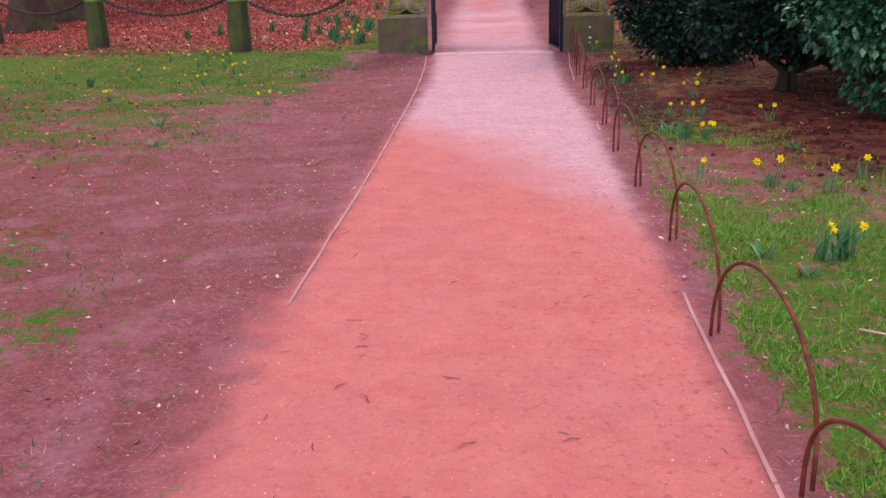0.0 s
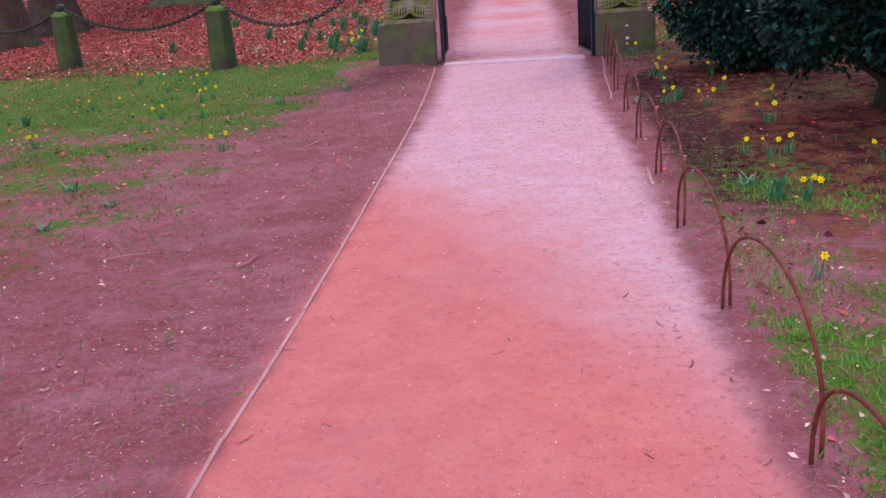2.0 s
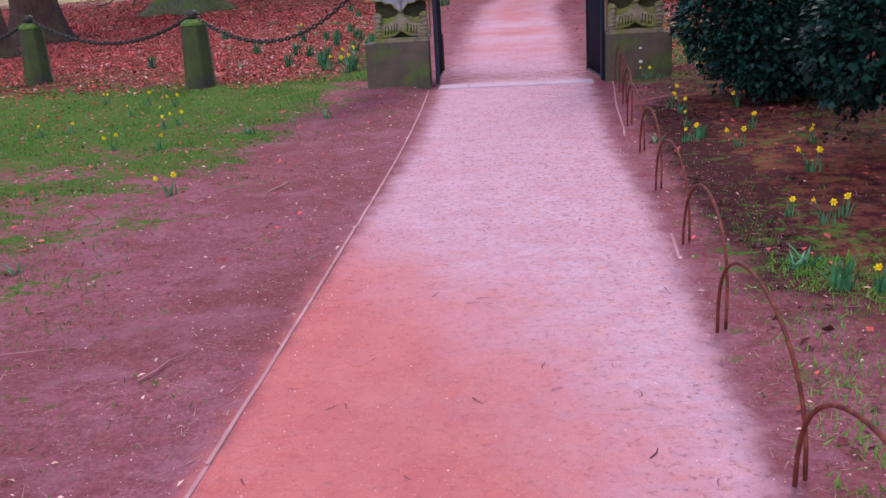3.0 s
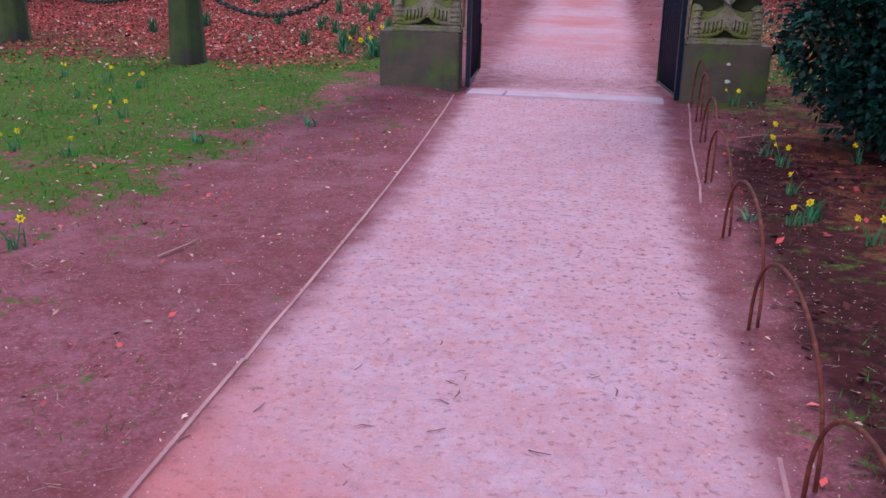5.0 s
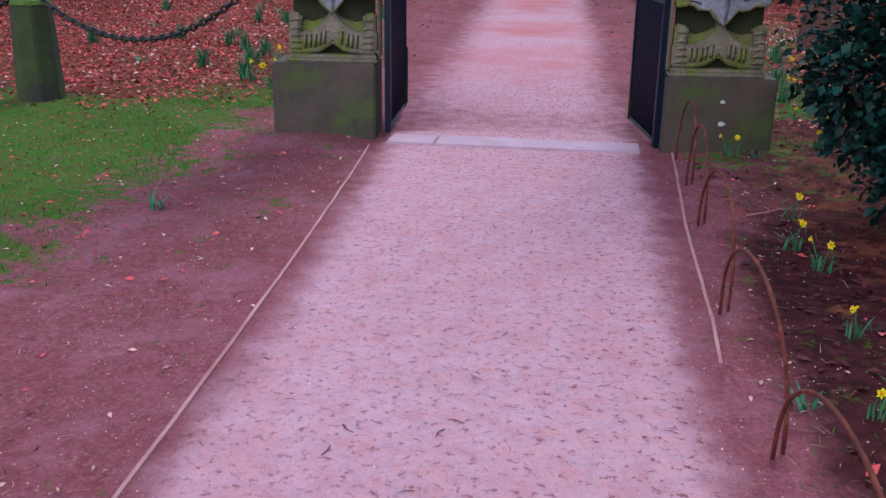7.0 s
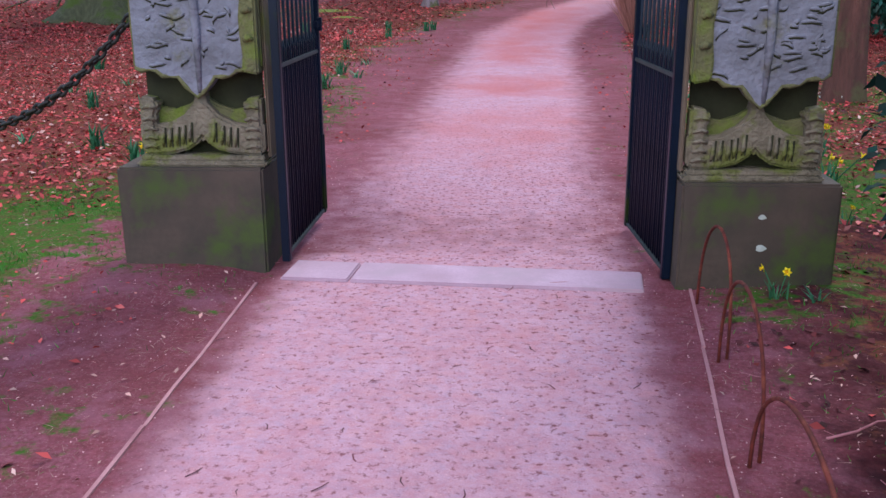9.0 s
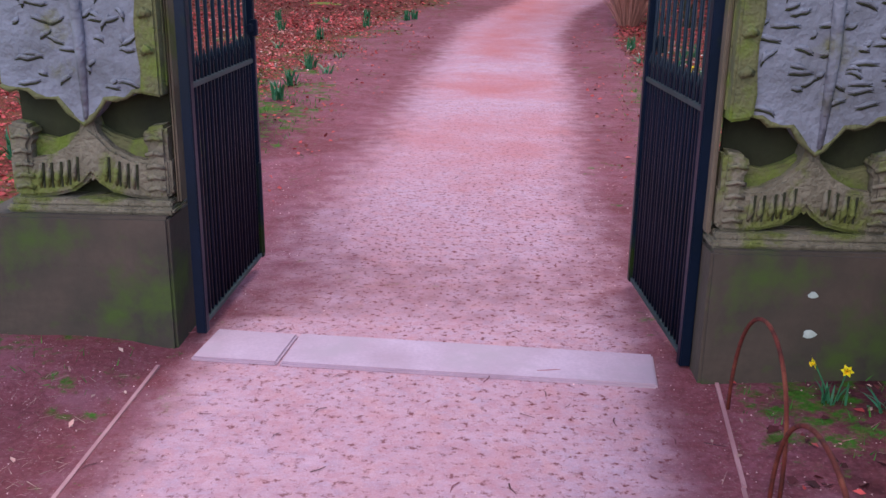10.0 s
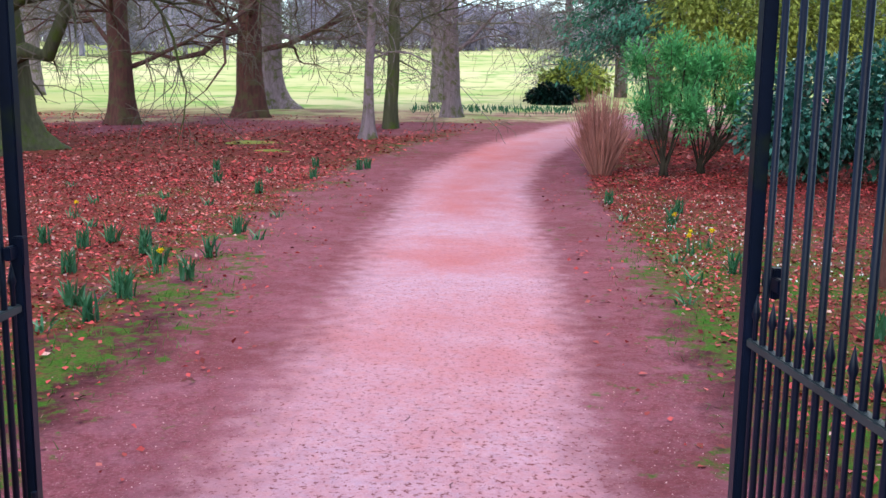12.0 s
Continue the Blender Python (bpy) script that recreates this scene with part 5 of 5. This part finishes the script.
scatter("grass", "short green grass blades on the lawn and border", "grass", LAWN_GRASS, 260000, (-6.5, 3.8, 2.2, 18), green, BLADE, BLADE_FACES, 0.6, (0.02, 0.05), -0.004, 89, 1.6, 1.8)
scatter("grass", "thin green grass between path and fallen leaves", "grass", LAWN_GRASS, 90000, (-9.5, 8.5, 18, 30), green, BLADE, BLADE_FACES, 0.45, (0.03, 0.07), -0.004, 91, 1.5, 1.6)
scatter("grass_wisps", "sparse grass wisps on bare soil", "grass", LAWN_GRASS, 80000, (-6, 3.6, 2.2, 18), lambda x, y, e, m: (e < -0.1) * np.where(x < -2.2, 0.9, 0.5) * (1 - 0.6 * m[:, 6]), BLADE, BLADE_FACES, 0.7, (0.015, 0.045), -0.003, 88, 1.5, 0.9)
scatter("dry_grass", "flattened dry grass and needles on bare soil", "grass", STRAW, 60000, (-6, 3.5, 2.2, 18), lambda x, y, e, m: (e < 0) * 0.8 * (1 - 0.8 * m[:, 6]), FLAT_STRAW, BLADE_FACES, 0.1, (0.02, 0.07), 0.004, 92, 1.3, 1.4)
scatter("leaf_litter", "thick fallen red leaves under the trees", "leaves", LITTER, 150000, (-15, 8.5, 17.0, 33), lambda x, y, e, m: 0.95 * m[:, 4] * (e < -0.3), LEAF, LEAF_FACES, 0.4, (0.025, 0.065), 0.01, 93, 1.15)
scatter("leaf_litter", "fallen red leaves around far trunks", "leaves", LITTER, 34000, (-18, 9, 30, 48), lambda x, y, e, m: m[:, 4] * (e < -0.4), LEAF, LEAF_FACES, 0.32, (0.06, 0.12), 0.012, 94, 1.2)
scatter("leaf_litter", "fallen red leaves thinning towards the path", "leaves", LITTER, 16000, (-4, 3.4, 17, 32), lambda x, y, e, m: 0.3 * (e < -0.1), LEAF, LEAF_FACES, 0.4, (0.03, 0.07), 0.01, 87, 1.1, 1.5)
scatter("pale_leaves", "pale dry leaves among the red ones", "leaves", LITTER_PALE, 9000, (-8, 5, 17.0, 34), lambda x, y, e, m: 0.55 * m[:, 4] * (e < -0.4), LEAF, LEAF_FACES, 0.5, (0.025, 0.065), 0.02, 95, 1.1)
scatter("shaded_leaves", "dull red leaves under the bushes, shade put into their colour", "leaves", SHADED_LITTER, 16000, (0.4, 4.5, 6.5, 17.2), lambda x, y, e, m: (e < -0.2) * 0.75 * m[:, 6], LEAF, LEAF_FACES, 0.4, (0.025, 0.065), 0.008, 86, 1.1, 1.0)
scatter("border_leaves", "loose red leaves on soil and grass", "leaves", LITTER, 17000, (-7, 4.2, 2.5, 17.2), lambda x, y, e, m: (e < -0.1) * (0.14 + 0.9 * np.clip(m[:, 4], 0, 1)) * (1 - 0.4 * m[:, 6]) * np.where((x > -3.2) & (x < -1), 0.25, 1), LEAF, LEAF_FACES, 0.4, (0.02, 0.06), 0.008, 96, 1.1, 1.1)
scatter("lawn_leaves", "damp red-brown leaves caught in the thin lawn", "leaves", LITTER, 14000, (-8, -1.3, 8, 17.3), lambda x, y, e, m: (e < -0.4) * np.where(y > 11, 0.45, 0.15), LEAF, LEAF_FACES, 0.35, (0.015, 0.05), 0.006, 103, 1.0, 1.7)
scatter("pale_border_leaves", "pale dry leaves and chips on bare soil", "leaves", LITTER_PALE, 6500, (-7, 3.6, 2.5, 17.2), lambda x, y, e, m: (e < 0) * (0.5 - 0.35 * m[:, 6]), LEAF, LEAF_FACES, 0.3, (0.01, 0.04), 0.008, 97, 0.8)
scatter("twigs", "small dark twigs and needles on the gravel", "twigs", DEBRIS, 14000, (-2.0, 1.6, 2.5, 23), lambda x, y, e, m: (e > -0.3) * (0.12 + 0.85 * m[:, 2]), CROOKED, CROOKED_FACES, 0.06, (0.006, 0.032), 0.001, 98, 1.2, 1.1)
scatter("twigs", "scattered dark twig ends on the gravel", "twigs", DARK_TWIG, 700, (-1.8, 1.5, 2.5, 23), lambda x, y, e, m: (e > -0.05) * 0.8, CROOKED, CROOKED_FACES, 0.06, (0.03, 0.075), 0.002, 104, 1.0)
scatter("twigs", "thin broken sticks on the soil", "twigs", DEBRIS, 1500, (-6.0, 3.6, 2.5, 24), lambda x, y, e, m: (e < 0) * 0.6, [(a * 0.03, b, c * 0.03) for a, b, c in STICK], STICK_FACES, 0.05, (0.03, 0.10), 0.005, 99)
scatter("grit", "pale pink grit at the edges of the path", "gravel", PEBBLE, 16000, (-3.4, 1.7, 2.5, 20), lambda x, y, e, m: np.where(e > 0.25, 0.16, np.where(e > -0.6, 0.6, 0.12)), GRIT, GRIT_FACES, 0.5, (0.004, 0.011), 0.0, 100)


def fallen_stick(x, y, length, turn, mat, label):
    rnd = random.Random(int(x * 100))
    pts = [(length * t, rnd.uniform(-0.06, 0.06) * length * 2 * t, 0.012 + 0.02 * length * math.sin(3 * t)) for t in (0, 0.3, 0.6, 1)]
    ob = new("fallen_stick", Build().tube(pts, [0.005, 0.0045, 0.004, 0.002], 6).mesh("fallen_stick", mat, True))
    ob.matrix_basis = pose(x, y, height(x, y), 0, 0, turn)
    tagged(ob, label, "stick")


for x, y, length, turn, mat, label in ((-1.82, 8.05, 0.3, 62, DEBRIS, "crooked dark twig lying against the edging board"), (-1.95, 11.1, 0.3, 70, STRAW, "curved pale twig on bare soil"), (-2.6, 8.3, 0.42, 15, DEBRIS, "thin dark twig on the trodden soil"),
                                       (-3.1, 5.2, 0.35, -10, STRAW, "pale dry stick in thin grass"), (0.70, 4.75, 0.16, -40, LITTER_PALE, "short bleached stick on the green grass"), (1.25, 14.4, 0.4, 25, DEBRIS, "thin twig under the hoops"), (0.42, 15.98, 0.12, 12, DEBRIS, "small twig on the stone threshold")):
    fallen_stick(x, y, length, turn, mat, label)
